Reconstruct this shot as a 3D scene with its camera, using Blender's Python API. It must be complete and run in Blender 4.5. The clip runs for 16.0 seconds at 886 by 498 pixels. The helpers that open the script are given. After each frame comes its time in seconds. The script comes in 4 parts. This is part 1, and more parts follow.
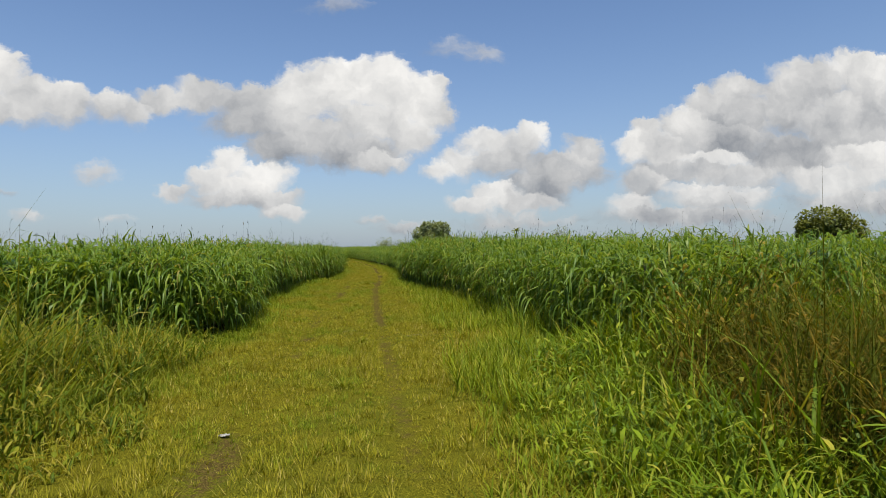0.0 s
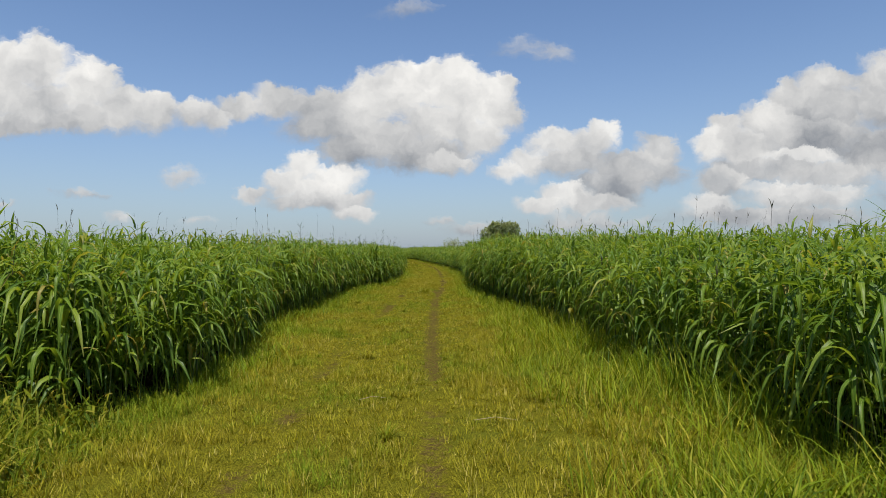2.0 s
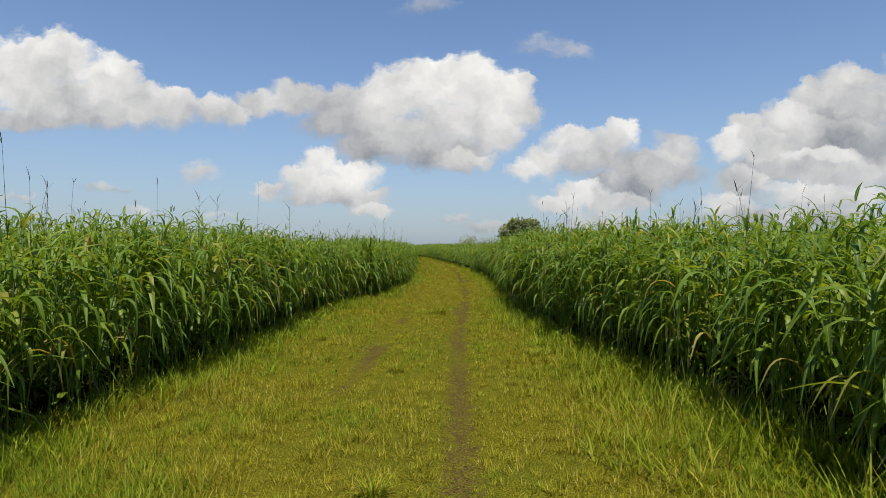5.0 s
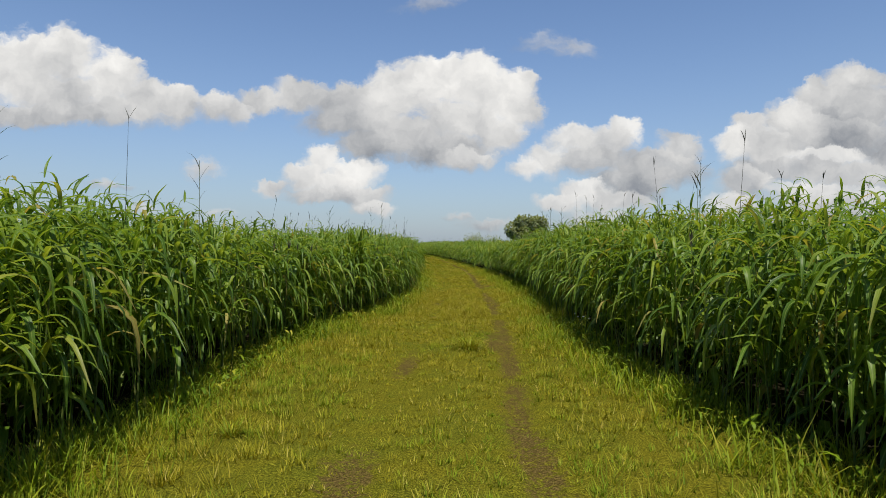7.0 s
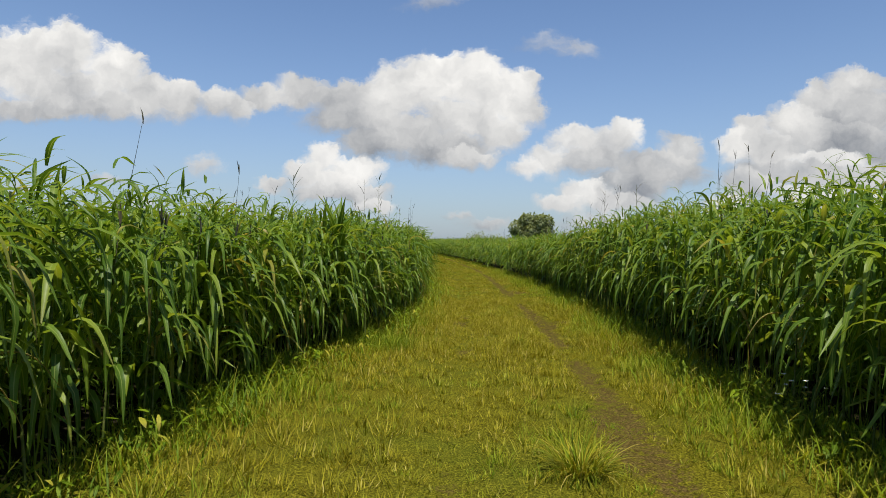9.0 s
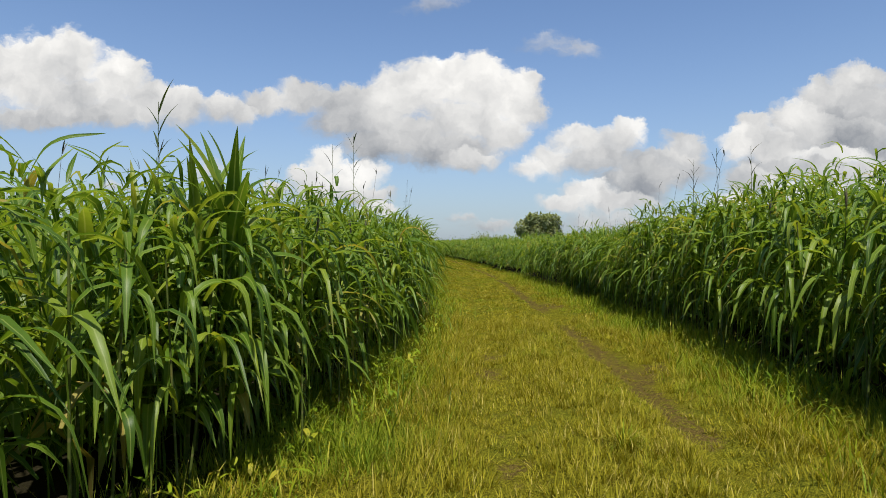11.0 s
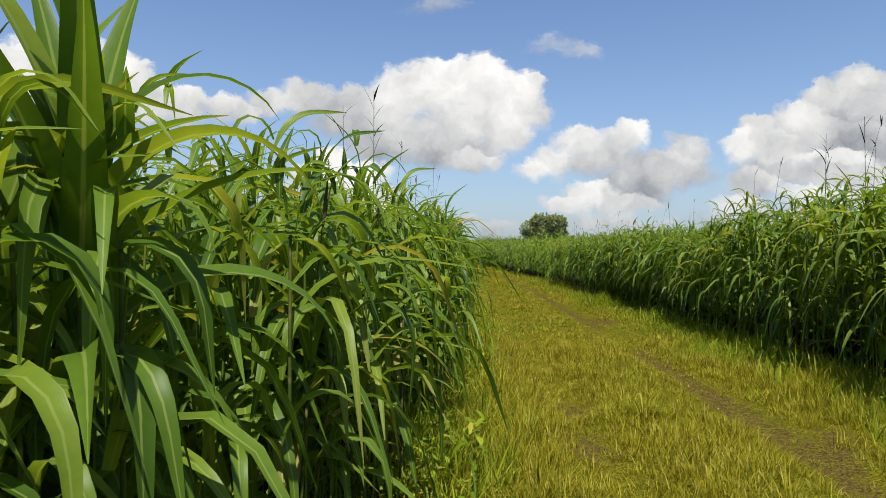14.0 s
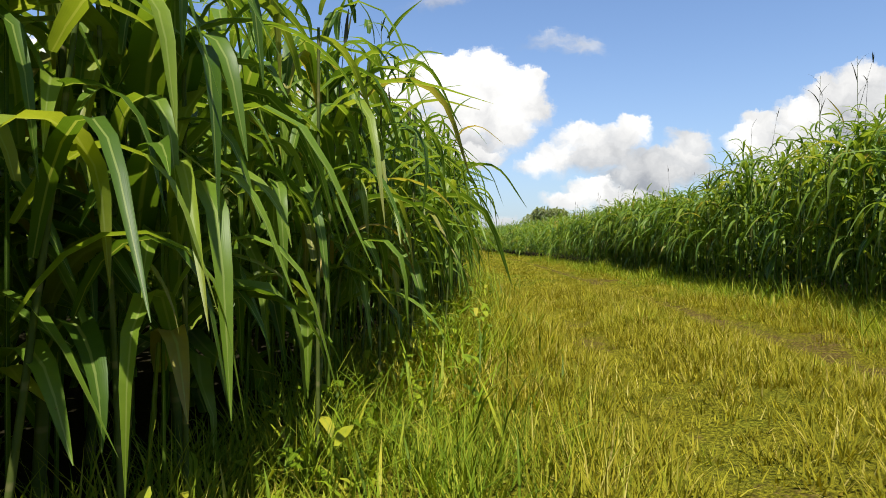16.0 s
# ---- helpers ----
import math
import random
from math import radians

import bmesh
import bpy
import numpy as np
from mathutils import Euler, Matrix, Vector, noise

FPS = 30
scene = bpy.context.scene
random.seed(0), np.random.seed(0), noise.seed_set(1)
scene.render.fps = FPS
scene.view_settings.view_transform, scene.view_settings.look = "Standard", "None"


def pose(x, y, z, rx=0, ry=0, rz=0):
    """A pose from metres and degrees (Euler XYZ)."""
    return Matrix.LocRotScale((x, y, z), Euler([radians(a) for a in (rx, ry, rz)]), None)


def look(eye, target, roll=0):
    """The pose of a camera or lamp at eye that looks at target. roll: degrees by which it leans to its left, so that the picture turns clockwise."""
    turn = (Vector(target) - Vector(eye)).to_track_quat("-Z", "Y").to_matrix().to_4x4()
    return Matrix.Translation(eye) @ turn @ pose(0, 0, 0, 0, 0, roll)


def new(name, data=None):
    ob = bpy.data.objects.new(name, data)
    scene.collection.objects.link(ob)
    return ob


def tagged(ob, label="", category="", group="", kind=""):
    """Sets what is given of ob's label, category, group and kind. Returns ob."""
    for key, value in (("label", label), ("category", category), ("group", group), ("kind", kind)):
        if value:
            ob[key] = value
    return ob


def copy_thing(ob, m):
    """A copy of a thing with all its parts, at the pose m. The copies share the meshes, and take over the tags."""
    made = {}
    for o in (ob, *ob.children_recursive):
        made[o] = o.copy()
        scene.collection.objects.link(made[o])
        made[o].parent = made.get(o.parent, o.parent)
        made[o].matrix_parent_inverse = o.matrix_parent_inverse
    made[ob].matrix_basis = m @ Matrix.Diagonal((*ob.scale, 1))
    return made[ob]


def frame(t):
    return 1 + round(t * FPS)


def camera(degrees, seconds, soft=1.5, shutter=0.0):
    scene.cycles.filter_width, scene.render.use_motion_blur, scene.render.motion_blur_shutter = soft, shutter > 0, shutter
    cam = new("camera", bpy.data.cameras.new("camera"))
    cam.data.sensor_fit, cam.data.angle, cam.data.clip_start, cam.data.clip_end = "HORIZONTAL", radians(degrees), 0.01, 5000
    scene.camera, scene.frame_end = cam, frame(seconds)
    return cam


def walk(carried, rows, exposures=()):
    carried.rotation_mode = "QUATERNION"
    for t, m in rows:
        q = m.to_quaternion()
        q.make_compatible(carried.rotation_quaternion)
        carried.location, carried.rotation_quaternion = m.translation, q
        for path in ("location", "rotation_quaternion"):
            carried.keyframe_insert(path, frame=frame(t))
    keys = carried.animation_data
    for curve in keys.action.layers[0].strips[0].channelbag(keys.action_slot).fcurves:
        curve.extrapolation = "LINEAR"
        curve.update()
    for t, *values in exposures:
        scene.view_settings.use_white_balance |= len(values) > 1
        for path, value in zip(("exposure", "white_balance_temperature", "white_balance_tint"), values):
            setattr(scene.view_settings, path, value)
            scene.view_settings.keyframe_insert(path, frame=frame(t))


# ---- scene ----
cam = camera(72.0, 16.0, soft=0.9)
PATH = [
    (0, (0.499, 4.472, 1.839), (0.767, 6.454, 1.829), -0.8),
    (0.5, (0.616, 5.975, 1.83), (0.811, 7.966, 1.822), -0.6),
    (1, (0.737, 7.512, 1.84), (0.842, 9.509, 1.834), -0.5),
    (1.5, (0.833, 9.036, 1.826), (0.917, 11.035, 1.82), -0.4),
    (2, (0.915, 10.571, 1.779), (0.962, 12.571, 1.775), -0.6),
    (2.5, (0.951, 12.069, 1.751), (0.967, 14.069, 1.747), -0.5),
    (3, (0.984, 13.62, 1.752), (0.989, 15.62, 1.746), -0.2),
    (3.5, (1.004, 15.04, 1.758), (1.007, 17.04, 1.75), -0.1),
    (4, (0.977, 16.45, 1.751), (0.977, 18.45, 1.741), -0.0),
    (6.5, (0.526, 23.909, 1.679), (0.518, 25.909, 1.664), 0.1),
    (7, (0.396, 25.406, 1.629), (0.385, 27.406, 1.611), 0.3),
    (7.5, (0.258, 26.837, 1.57), (0.249, 28.836, 1.548), 0.6),
    (8, (0.096, 28.354, 1.515), (0.087, 30.354, 1.494), 0.7),
    (8.5, (-0.036, 29.698, 1.463), (-0.046, 31.698, 1.441), 1.0),
    (9, (-0.135, 30.98, 1.449), (-0.146, 32.98, 1.427), 1.0),
    (11.5, (-0.361, 36.264, 1.358), (-0.386, 38.264, 1.343), 0.1),
    (12, (-0.522, 36.852, 1.356), (-0.547, 38.852, 1.339), 0.4),
    (12.5, (-0.713, 37.432, 1.376), (-0.74, 39.432, 1.355), 0.5),
    (13, (-0.803, 37.799, 1.374), (-0.833, 39.799, 1.369), 0.4),
    (13.5, (-0.809, 37.857, 1.378), (-0.84, 39.857, 1.368), 0.4),
    (14, (-0.802, 37.859, 1.369), (-0.833, 39.858, 1.356), 0.5),
    (14.5, (-0.811, 37.813, 1.357), (-0.843, 39.813, 1.341), 0.6),
    (15, (-0.806, 37.723, 1.114), (-0.838, 39.723, 1.093), 0.8),
    (15.5, (-0.82, 37.652, 0.878), (-0.856, 39.651, 0.856), 0.4),
    (16, (-0.829, 37.641, 0.695), (-0.864, 39.64, 0.67), 0.5),
]
walk(cam, [(t, look(eye, target, roll)) for t, eye, target, roll in PATH], [(0, 0.27), (7, 0.26), (11.5, 0.38), (14.5, 0.49), (16, 0.72)])

# ---- sun and sky ----
SUN_ELEVATION, SUN_TURN = 65.0, 172.0        # degrees; turn from +y, clockwise
sun_data = bpy.data.lights.new("sun", "SUN")
sun_data.energy, sun_data.angle, sun_data.color = 5.0, radians(0.55), (1.0, 0.955, 0.88)
sun = new("sun", sun_data)
ce = math.cos(radians(SUN_ELEVATION))
sun_way = Vector((ce * math.sin(radians(SUN_TURN)), ce * math.cos(radians(SUN_TURN)), math.sin(radians(SUN_ELEVATION))))
sun.matrix_world = look(sun_way * 60 + Vector((0, 30, 0)), (0, 30, 0))


class Nodes:
    """Short hand for building a node tree."""

    def __init__(self, tree):
        self.tree = tree
        tree.nodes.clear()

    def put(self, value, socket):
        if isinstance(value, bpy.types.NodeSocket):
            self.tree.links.new(value, socket)
        elif value is not None:
            socket.default_value = value

    def add(self, kind, inputs=None, **fields):
        node = self.tree.nodes.new(kind)
        for key, value in fields.items():
            setattr(node, key, value)
        for key, value in (inputs or {}).items():
            self.put(value, node.inputs[key])
        return node

    def math(self, op, a, b=None, c=None, clamp=False):
        node = self.add("ShaderNodeMath", operation=op, use_clamp=clamp)
        for i, v in enumerate((a, b, c)):
            self.put(v, node.inputs[i])
        return node.outputs[0]

    def vec(self, op, a, b=None, c=None):
        node = self.add("ShaderNodeVectorMath", operation=op)
        for i, v in enumerate((a, b, c)):
            self.put(v, node.inputs[i])
        return node.outputs["Value"] if op in ("LENGTH", "DOT_PRODUCT", "DISTANCE") else node.outputs[0]

    def noise(self, vector, scale, detail=2.0, rough=0.5, out=0, distortion=0.0):
        node = self.add("ShaderNodeTexNoise", {"Vector": vector, "Scale": scale, "Detail": detail, "Roughness": rough, "Distortion": distortion})
        return node.outputs[out]

    def mix(self, fac, a, b, blend="MIX"):
        node = self.add("ShaderNodeMix", data_type="RGBA", blend_type=blend)
        self.put(fac, node.inputs[0])
        self.put(a, node.inputs[6])
        self.put(b, node.inputs[7])
        return node.outputs[2]

    def step(self, value, lo, hi, to_lo=0.0, to_hi=1.0):
        node = self.add("ShaderNodeMapRange", interpolation_type="SMOOTHSTEP")
        for i, v in enumerate((value, lo, hi, to_lo, to_hi)):
            self.put(v, node.inputs[i])
        return node.outputs[0]

    def ramp(self, fac, stops):
        node = self.add("ShaderNodeValToRGB", {"Fac": fac})
        ramp = node.color_ramp
        while len(ramp.elements) < len(stops):
            ramp.elements.new(0.5)
        for e, (pos, col) in zip(ramp.elements, stops):
            e.position, e.color = pos, (*col, 1)
        return node.outputs[0]


def rgb(r, g, b):
    return (r, g, b, 1.0)


CLOUDS = []


def cloud(solid, crisp, *puffs):
    """A cloud of overlapping puffs, painted in order: across and up, half width and half height (as tangents of angles from +y), and brightness."""
    CLOUDS.append((solid, crisp, puffs))


# thin high wisps
cloud(0.52, 0.0,
      (-0.036, 0.389, 0.061, 0.017, 0.45), (0.163, 0.33, 0.057, 0.02, 0.4), (0.209, 0.319, 0.042, 0.022, 0.42))
# streaks and small far heaps
cloud(0.85, 0.0,
      (-0.56, 0.091, 0.05, 0.008, 0.4), (-0.699, 0.076, 0.042, 0.007, 0.4), (-0.379, 0.047, 0.033, 0.009, 0.55), (-0.495, 0.053, 0.03, 0.013, 0.65),
      (0.015, 0.044, 0.033, 0.01, 0.5), (0.061, 0.03, 0.056, 0.013, 0.45), (-0.402, 0.117, 0.039, 0.018, 0.62), (0.256, 0.039, 0.12, 0.02, 0.35))
# broad bank over the field
cloud(1.0, 1.0,
      (0.754, 0.228, 0.099, 0.061, 0.45), (0.765, 0.142, 0.144, 0.051, 0.4), (0.877, 0.175, 0.148, 0.072, 0.42),
      (0.798, 0.275, 0.089, 0.053, 0.55), (0.9, 0.299, 0.103, 0.049, 0.78), (0.877, 0.231, 0.114, 0.045, 0.6), (0.946, 0.259, 0.093, 0.062, 0.6),
      (0.661, 0.261, 0.057, 0.035, 0.62), (0.608, 0.23, 0.057, 0.041, 0.5), (0.664, 0.203, 0.083, 0.061, 0.36))
# middle of the bank
cloud(1.0, 1.0,
      (0.923, 0.139, 0.104, 0.035, 0.8), (0.56, 0.196, 0.057, 0.044, 0.55), (0.492, 0.195, 0.039, 0.024, 0.8), (0.469, 0.163, 0.039, 0.037, 0.85),
      (0.52, 0.154, 0.065, 0.046, 0.72), (0.599, 0.175, 0.056, 0.044, 0.5), (0.664, 0.171, 0.065, 0.032, 0.3))
# foot of the bank
cloud(0.96, 1.0,
      (0.855, 0.102, 0.136, 0.035, 0.62), (0.923, 0.064, 0.184, 0.029, 0.4), (0.617, 0.144, 0.072, 0.02, 0.9), (0.557, 0.12, 0.12, 0.024, 0.3),
      (0.487, 0.096, 0.052, 0.033, 0.55), (0.664, 0.11, 0.102, 0.028, 0.38), (0.469, 0.063, 0.056, 0.022, 0.78), (0.617, 0.076, 0.12, 0.03, 0.55),
      (0.571, 0.043, 0.204, 0.022, 0.32))
# heap beside the bank
cloud(0.97, 1.0,
      (0.381, 0.156, 0.046, 0.033, 0.5), (0.348, 0.119, 0.083, 0.037, 0.36), (0.302, 0.096, 0.083, 0.041, 0.3), (0.2, 0.169, 0.046, 0.031, 0.9),
      (0.256, 0.159, 0.061, 0.035, 0.8), (0.289, 0.174, 0.037, 0.03, 0.9), (0.233, 0.133, 0.093, 0.024, 0.42), (0.161, 0.136, 0.041, 0.032, 0.85),
      (0.126, 0.12, 0.033, 0.022, 0.85), (0.228, 0.082, 0.054, 0.022, 0.9), (0.182, 0.067, 0.048, 0.019, 0.8), (0.274, 0.067, 0.065, 0.02, 0.6))
# low heap in the middle
cloud(0.98, 1.0,
      (-0.133, 0.076, 0.052, 0.019, 0.5), (-0.203, 0.127, 0.033, 0.033, 0.95), (-0.152, 0.107, 0.052, 0.028, 0.85), (-0.237, 0.104, 0.039, 0.024, 0.85),
      (-0.194, 0.092, 0.08, 0.019, 0.75), (-0.289, 0.091, 0.028, 0.016, 0.62), (-0.208, 0.076, 0.074, 0.013, 0.45), (-0.115, 0.058, 0.043, 0.014, 0.62))
# long arm
cloud(1.0, 1.0,
      (-0.18, 0.232, 0.067, 0.035, 0.5), (-0.245, 0.237, 0.052, 0.032, 0.52), (-0.308, 0.23, 0.054, 0.022, 0.45), (-0.379, 0.222, 0.039, 0.03, 0.72),
      (-0.345, 0.211, 0.024, 0.028, 0.62))
# large heap
cloud(1.0, 1.0,
      (-0.171, 0.196, 0.074, 0.032, 0.35), (-0.133, 0.154, 0.059, 0.032, 0.25), (-0.124, 0.212, 0.07, 0.054, 0.55), (-0.078, 0.166, 0.089, 0.041, 0.35),
      (-0.004, 0.147, 0.093, 0.033, 0.3), (-0.078, 0.243, 0.067, 0.057, 0.85), (0.131, 0.263, 0.024, 0.028, 0.9), (0.124, 0.211, 0.041, 0.032, 0.8),
      (0.103, 0.234, 0.048, 0.054, 0.92), (-0.022, 0.256, 0.074, 0.056, 1.0), (0.044, 0.248, 0.07, 0.061, 1.0), (0.015, 0.194, 0.111, 0.044, 0.72),
      (0.078, 0.171, 0.052, 0.03, 0.6), (0.029, 0.136, 0.054, 0.02, 0.62))
# heap with a long flat foot
cloud(1.0, 1.0,
      (-0.81, 0.263, 0.102, 0.083, 0.8), (-0.439, 0.224, 0.041, 0.041, 0.62), (-0.495, 0.232, 0.057, 0.043, 0.65), (-0.55, 0.263, 0.056, 0.056, 0.78),
      (-0.629, 0.293, 0.061, 0.063, 0.95), (-0.708, 0.272, 0.083, 0.078, 0.9), (-0.643, 0.235, 0.102, 0.037, 0.62), (-0.541, 0.211, 0.102, 0.028, 0.52),
      (-0.662, 0.203, 0.176, 0.022, 0.4))


def puff_group(name, ragged, soft):
    """A node group that paints one puff of cloud over what lies behind it: lighter towards its top, with folds and a ragged edge."""
    tree = bpy.data.node_groups.new(name, "ShaderNodeTree")
    for key, kind in (("Plane", "Vector"), ("Behind", "Color"), ("Folds", "Float"), ("Wisp", "Float"), ("Scale", "Vector"), ("Place", "Vector"), ("Dark", "Color"), ("Light", "Color"), ("Solid", "Float")):
        tree.interface.new_socket(key, in_out="INPUT", socket_type="NodeSocket" + kind)
    tree.interface.new_socket("Color", in_out="OUTPUT", socket_type="NodeSocketColor")
    n = Nodes(tree)
    given = n.add("NodeGroupInput").outputs
    # the faint share of what lies behind keeps the puffs in their order
    plane = n.vec("MULTIPLY_ADD", given["Behind"], (1e-7, 1e-7, 0), given["Plane"])
    q = n.vec("MULTIPLY_ADD", plane, given["Scale"], given["Place"])
    d = n.math("MULTIPLY_ADD", given["Wisp"], ragged, n.vec("LENGTH", q))
    above = n.vec("DOT_PRODUCT", q, (0.06, 0.24, 0))
    inner = n.math("MULTIPLY_ADD", n.add("ShaderNodeClamp", {0: above, 1: -0.2, 2: 0.2}).outputs[0], 2.0, 1.02 - soft)
    alpha = n.step(d, 1.10, inner, 0.0, given["Solid"])
    tone = n.add("ShaderNodeMix", data_type="RGBA", clamp_factor=False)
    n.put(n.math("ADD", above, given["Folds"]), tone.inputs[0])
    n.put(given["Dark"], tone.inputs[6]), n.put(given["Light"], tone.inputs[7])
    n.add("NodeGroupOutput", {0: n.mix(alpha, given["Behind"], tone.outputs[2])})
    return tree


def build_world():
    world = bpy.data.worlds.new("world")
    scene.world = world
    world.use_nodes = True
    n = Nodes(world.node_tree)
    way = n.add("ShaderNodeTexCoord").outputs["Generated"]
    sky = n.add("ShaderNodeTexSky", sky_type="NISHITA", sun_disc=False, sun_elevation=radians(SUN_ELEVATION), sun_rotation=radians(SUN_TURN),
                air_density=1.0, dust_density=0.05, ozone_density=2.6)
    sky_color = n.vec("MULTIPLY", sky.outputs[0], SKY)
    sep = n.add("ShaderNodeSeparateXYZ", {0: way})
    x, y, z = sep.outputs
    ahead = n.math("MAXIMUM", y, 0.05)
    flat = n.add("ShaderNodeCombineXYZ", {0: n.math("DIVIDE", x, ahead), 1: n.math("DIVIDE", z, ahead)}).outputs[0]
    # ragged, puffy outlines: the plane is pushed about by noise at three sizes
    big = n.vec("SUBTRACT", n.noise(flat, 11.0, 2.0, 0.5, 1), (0.5, 0.5, 0.5))
    fine = n.vec("SUBTRACT", n.noise(flat, 34.0, 5.0, 0.62, 1), (0.5, 0.5, 0.5))
    p = n.vec("MULTIPLY_ADD", big, (0.036, 0.030, 0), flat)
    p = n.vec("MULTIPLY_ADD", fine, (0.042, 0.038, 0), p)
    # folds inside the heaps
    folds = n.math("SUBTRACT", n.noise(p, 15.0, 4.0, 0.55), 0.5)
    broad_folds = n.math("SUBTRACT", n.noise(flat, 6.0, 2.0, 0.5), 0.5)
    wisp = n.math("SUBTRACT", n.noise(n.vec("MULTIPLY", p, (0.5, 1.3, 1.0)), 26.0, 4.0, 0.65), 0.5)
    color = sky_color
    # haze near the horizon
    haze = n.math("POWER", n.math("SUBTRACT", 1.0, n.math("ABSOLUTE", z), clamp=True), 6.0)
    color = n.mix(n.math("MULTIPLY", haze, 0.92), color, rgb(*HAZE))
    front = n.step(y, 0.30, 0.50)
    fold_sum = n.math("MULTIPLY_ADD", folds, 1.7, n.math("MULTIPLY", broad_folds, 0.7))
    clear = color
    hard, thin = puff_group("puff", 0.75, 0.58), puff_group("thin_puff", 2.2, 1.0)
    low, high = Vector(CLOUD_DARK), Vector(CLOUD_LIGHT)
    for solid, crisp, puffs in CLOUDS:
        for cx, cy, rx, ry, bright in puffs:
            shade = low + (high - low) * (1.05 * bright - 0.13)
            node = n.add("ShaderNodeGroup", node_tree=hard if crisp else thin)
            for key, value in (("Plane", p), ("Behind", color), ("Folds", fold_sum), ("Wisp", wisp), ("Scale", (1 / rx, 1 / ry, 0)), ("Place", (-cx / rx, -cy / ry, 0)),
                               ("Dark", (*shade, 1)), ("Light", (*(shade + high - low), 1)), ("Solid", solid)):
                n.put(value, node.inputs[key])
            color = node.outputs[0]
    color = n.mix(front, clear, color)
    # scattered heaps over the rest of the sky
    dome = n.vec("DIVIDE", way, n.add("ShaderNodeCombineXYZ", {0: n.math("ADD", z, 0.25), 1: n.math("ADD", z, 0.25), 2: 1.0}).outputs[0])
    far = n.noise(dome, 2.6, 6.0, 0.58)
    cover = n.math("MULTIPLY", n.step(far, 0.54, 0.66), n.math("SUBTRACT", 1.0, n.step(y, 0.25, 0.55)))
    cover = n.math("MULTIPLY", cover, n.step(z, 0.0, 0.08))
    color = n.mix(n.math("MULTIPLY", cover, 0.9), color, rgb(*CLOUD_MID))
    back = n.add("ShaderNodeBackground", {"Color": color, "Strength": 1.0})
    n.add("ShaderNodeOutputWorld", {"Surface": back.outputs[0]})


SKY = (0.091, 0.0975, 0.1085)
HAZE = (0.255, 0.312, 0.385)
CLOUD_DARK, CLOUD_MID, CLOUD_LIGHT = (0.30, 0.312, 0.332), (0.48, 0.478, 0.47), (0.68, 0.672, 0.655)
build_world()


# ---- materials ----
def surface(name):
    m = bpy.data.materials.new(name)
    m.use_nodes = True
    return m, Nodes(m.node_tree)


def finish(n, color, rough, specular=0.3, bump=None, strength=0.3, distance=0.02, translucent=None, through_color=None):
    normal = None
    if bump is not None:
        normal = n.add("ShaderNodeBump", {"Height": bump, "Strength": strength, "Distance": distance}).outputs[0]
    b = n.add("ShaderNodeBsdfPrincipled", {"Base Color": color, "Roughness": rough, "Specular IOR Level": specular})
    if normal is not None:
        n.put(normal, b.inputs["Normal"])
    out = b.outputs[0]
    if translucent:
        tr = n.add("ShaderNodeBsdfTranslucent", {"Color": through_color if through_color is not None else color})
        mixer = n.add("ShaderNodeMixShader", {0: translucent, 1: out, 2: tr.outputs[0]})
        out = mixer.outputs[0]
    n.add("ShaderNodeOutputMaterial", {"Surface": out})


def chance(n):
    """A number from 0 to 1 of each blade, whether a part of its own or an island of a joined mesh."""
    a = n.add("ShaderNodeNewGeometry").outputs["Random Per Island"]
    b = n.add("ShaderNodeObjectInfo").outputs["Random"]
    return n.math("FRACT", n.math("ADD", a, b))


def leaf_material(name, stops, rib, rough=0.42, translucent=0.30, gain=1.5, specular=0.3):
    m, n = surface(name)
    coord = n.add("ShaderNodeTexCoord")
    uv = n.add("ShaderNodeSeparateXYZ", {0: coord.outputs["UV"]})
    place = n.add("ShaderNodeNewGeometry").outputs["Position"]
    r = chance(n)
    color = n.ramp(r, stops)
    patch = n.noise(place, 0.55, 3.0, 0.6)
    color = n.mix(n.step(patch, 0.35, 0.7, 0.0, 0.45), color, n.vec("MULTIPLY", color, (1.35, 1.18, 0.9)))
    mottle = n.noise(place, 28.0, 3.0, 0.6)
    color = n.mix(n.step(mottle, 0.35, 0.75, 0.0, 0.35), color, n.vec("MULTIPLY", color, (0.62, 0.70, 0.6)))
    # dry tips and pale midrib
    tip = n.math("ADD", uv.outputs[1], n.math("MULTIPLY", n.math("SUBTRACT", r, 0.9), 1.4))
    color = n.mix(n.step(tip, 0.72, 1.0, 0.0, 0.6), color, rgb(0.20, 0.17, 0.05))
    across = n.math("ABSOLUTE", n.math("SUBTRACT", uv.outputs[0], 0.5))
    color = n.mix(n.step(across, 0.085, 0.03, 0.0, 0.6), color, rgb(*rib))
    veins = n.math("SINE", n.math("MULTIPLY", uv.outputs[0], 75.0))
    through_color = n.vec("MULTIPLY", color, (gain * 1.15, gain, gain * 0.5))
    finish(n, color, rough, specular, veins, 0.05, 0.002, translucent, through_color)
    return m


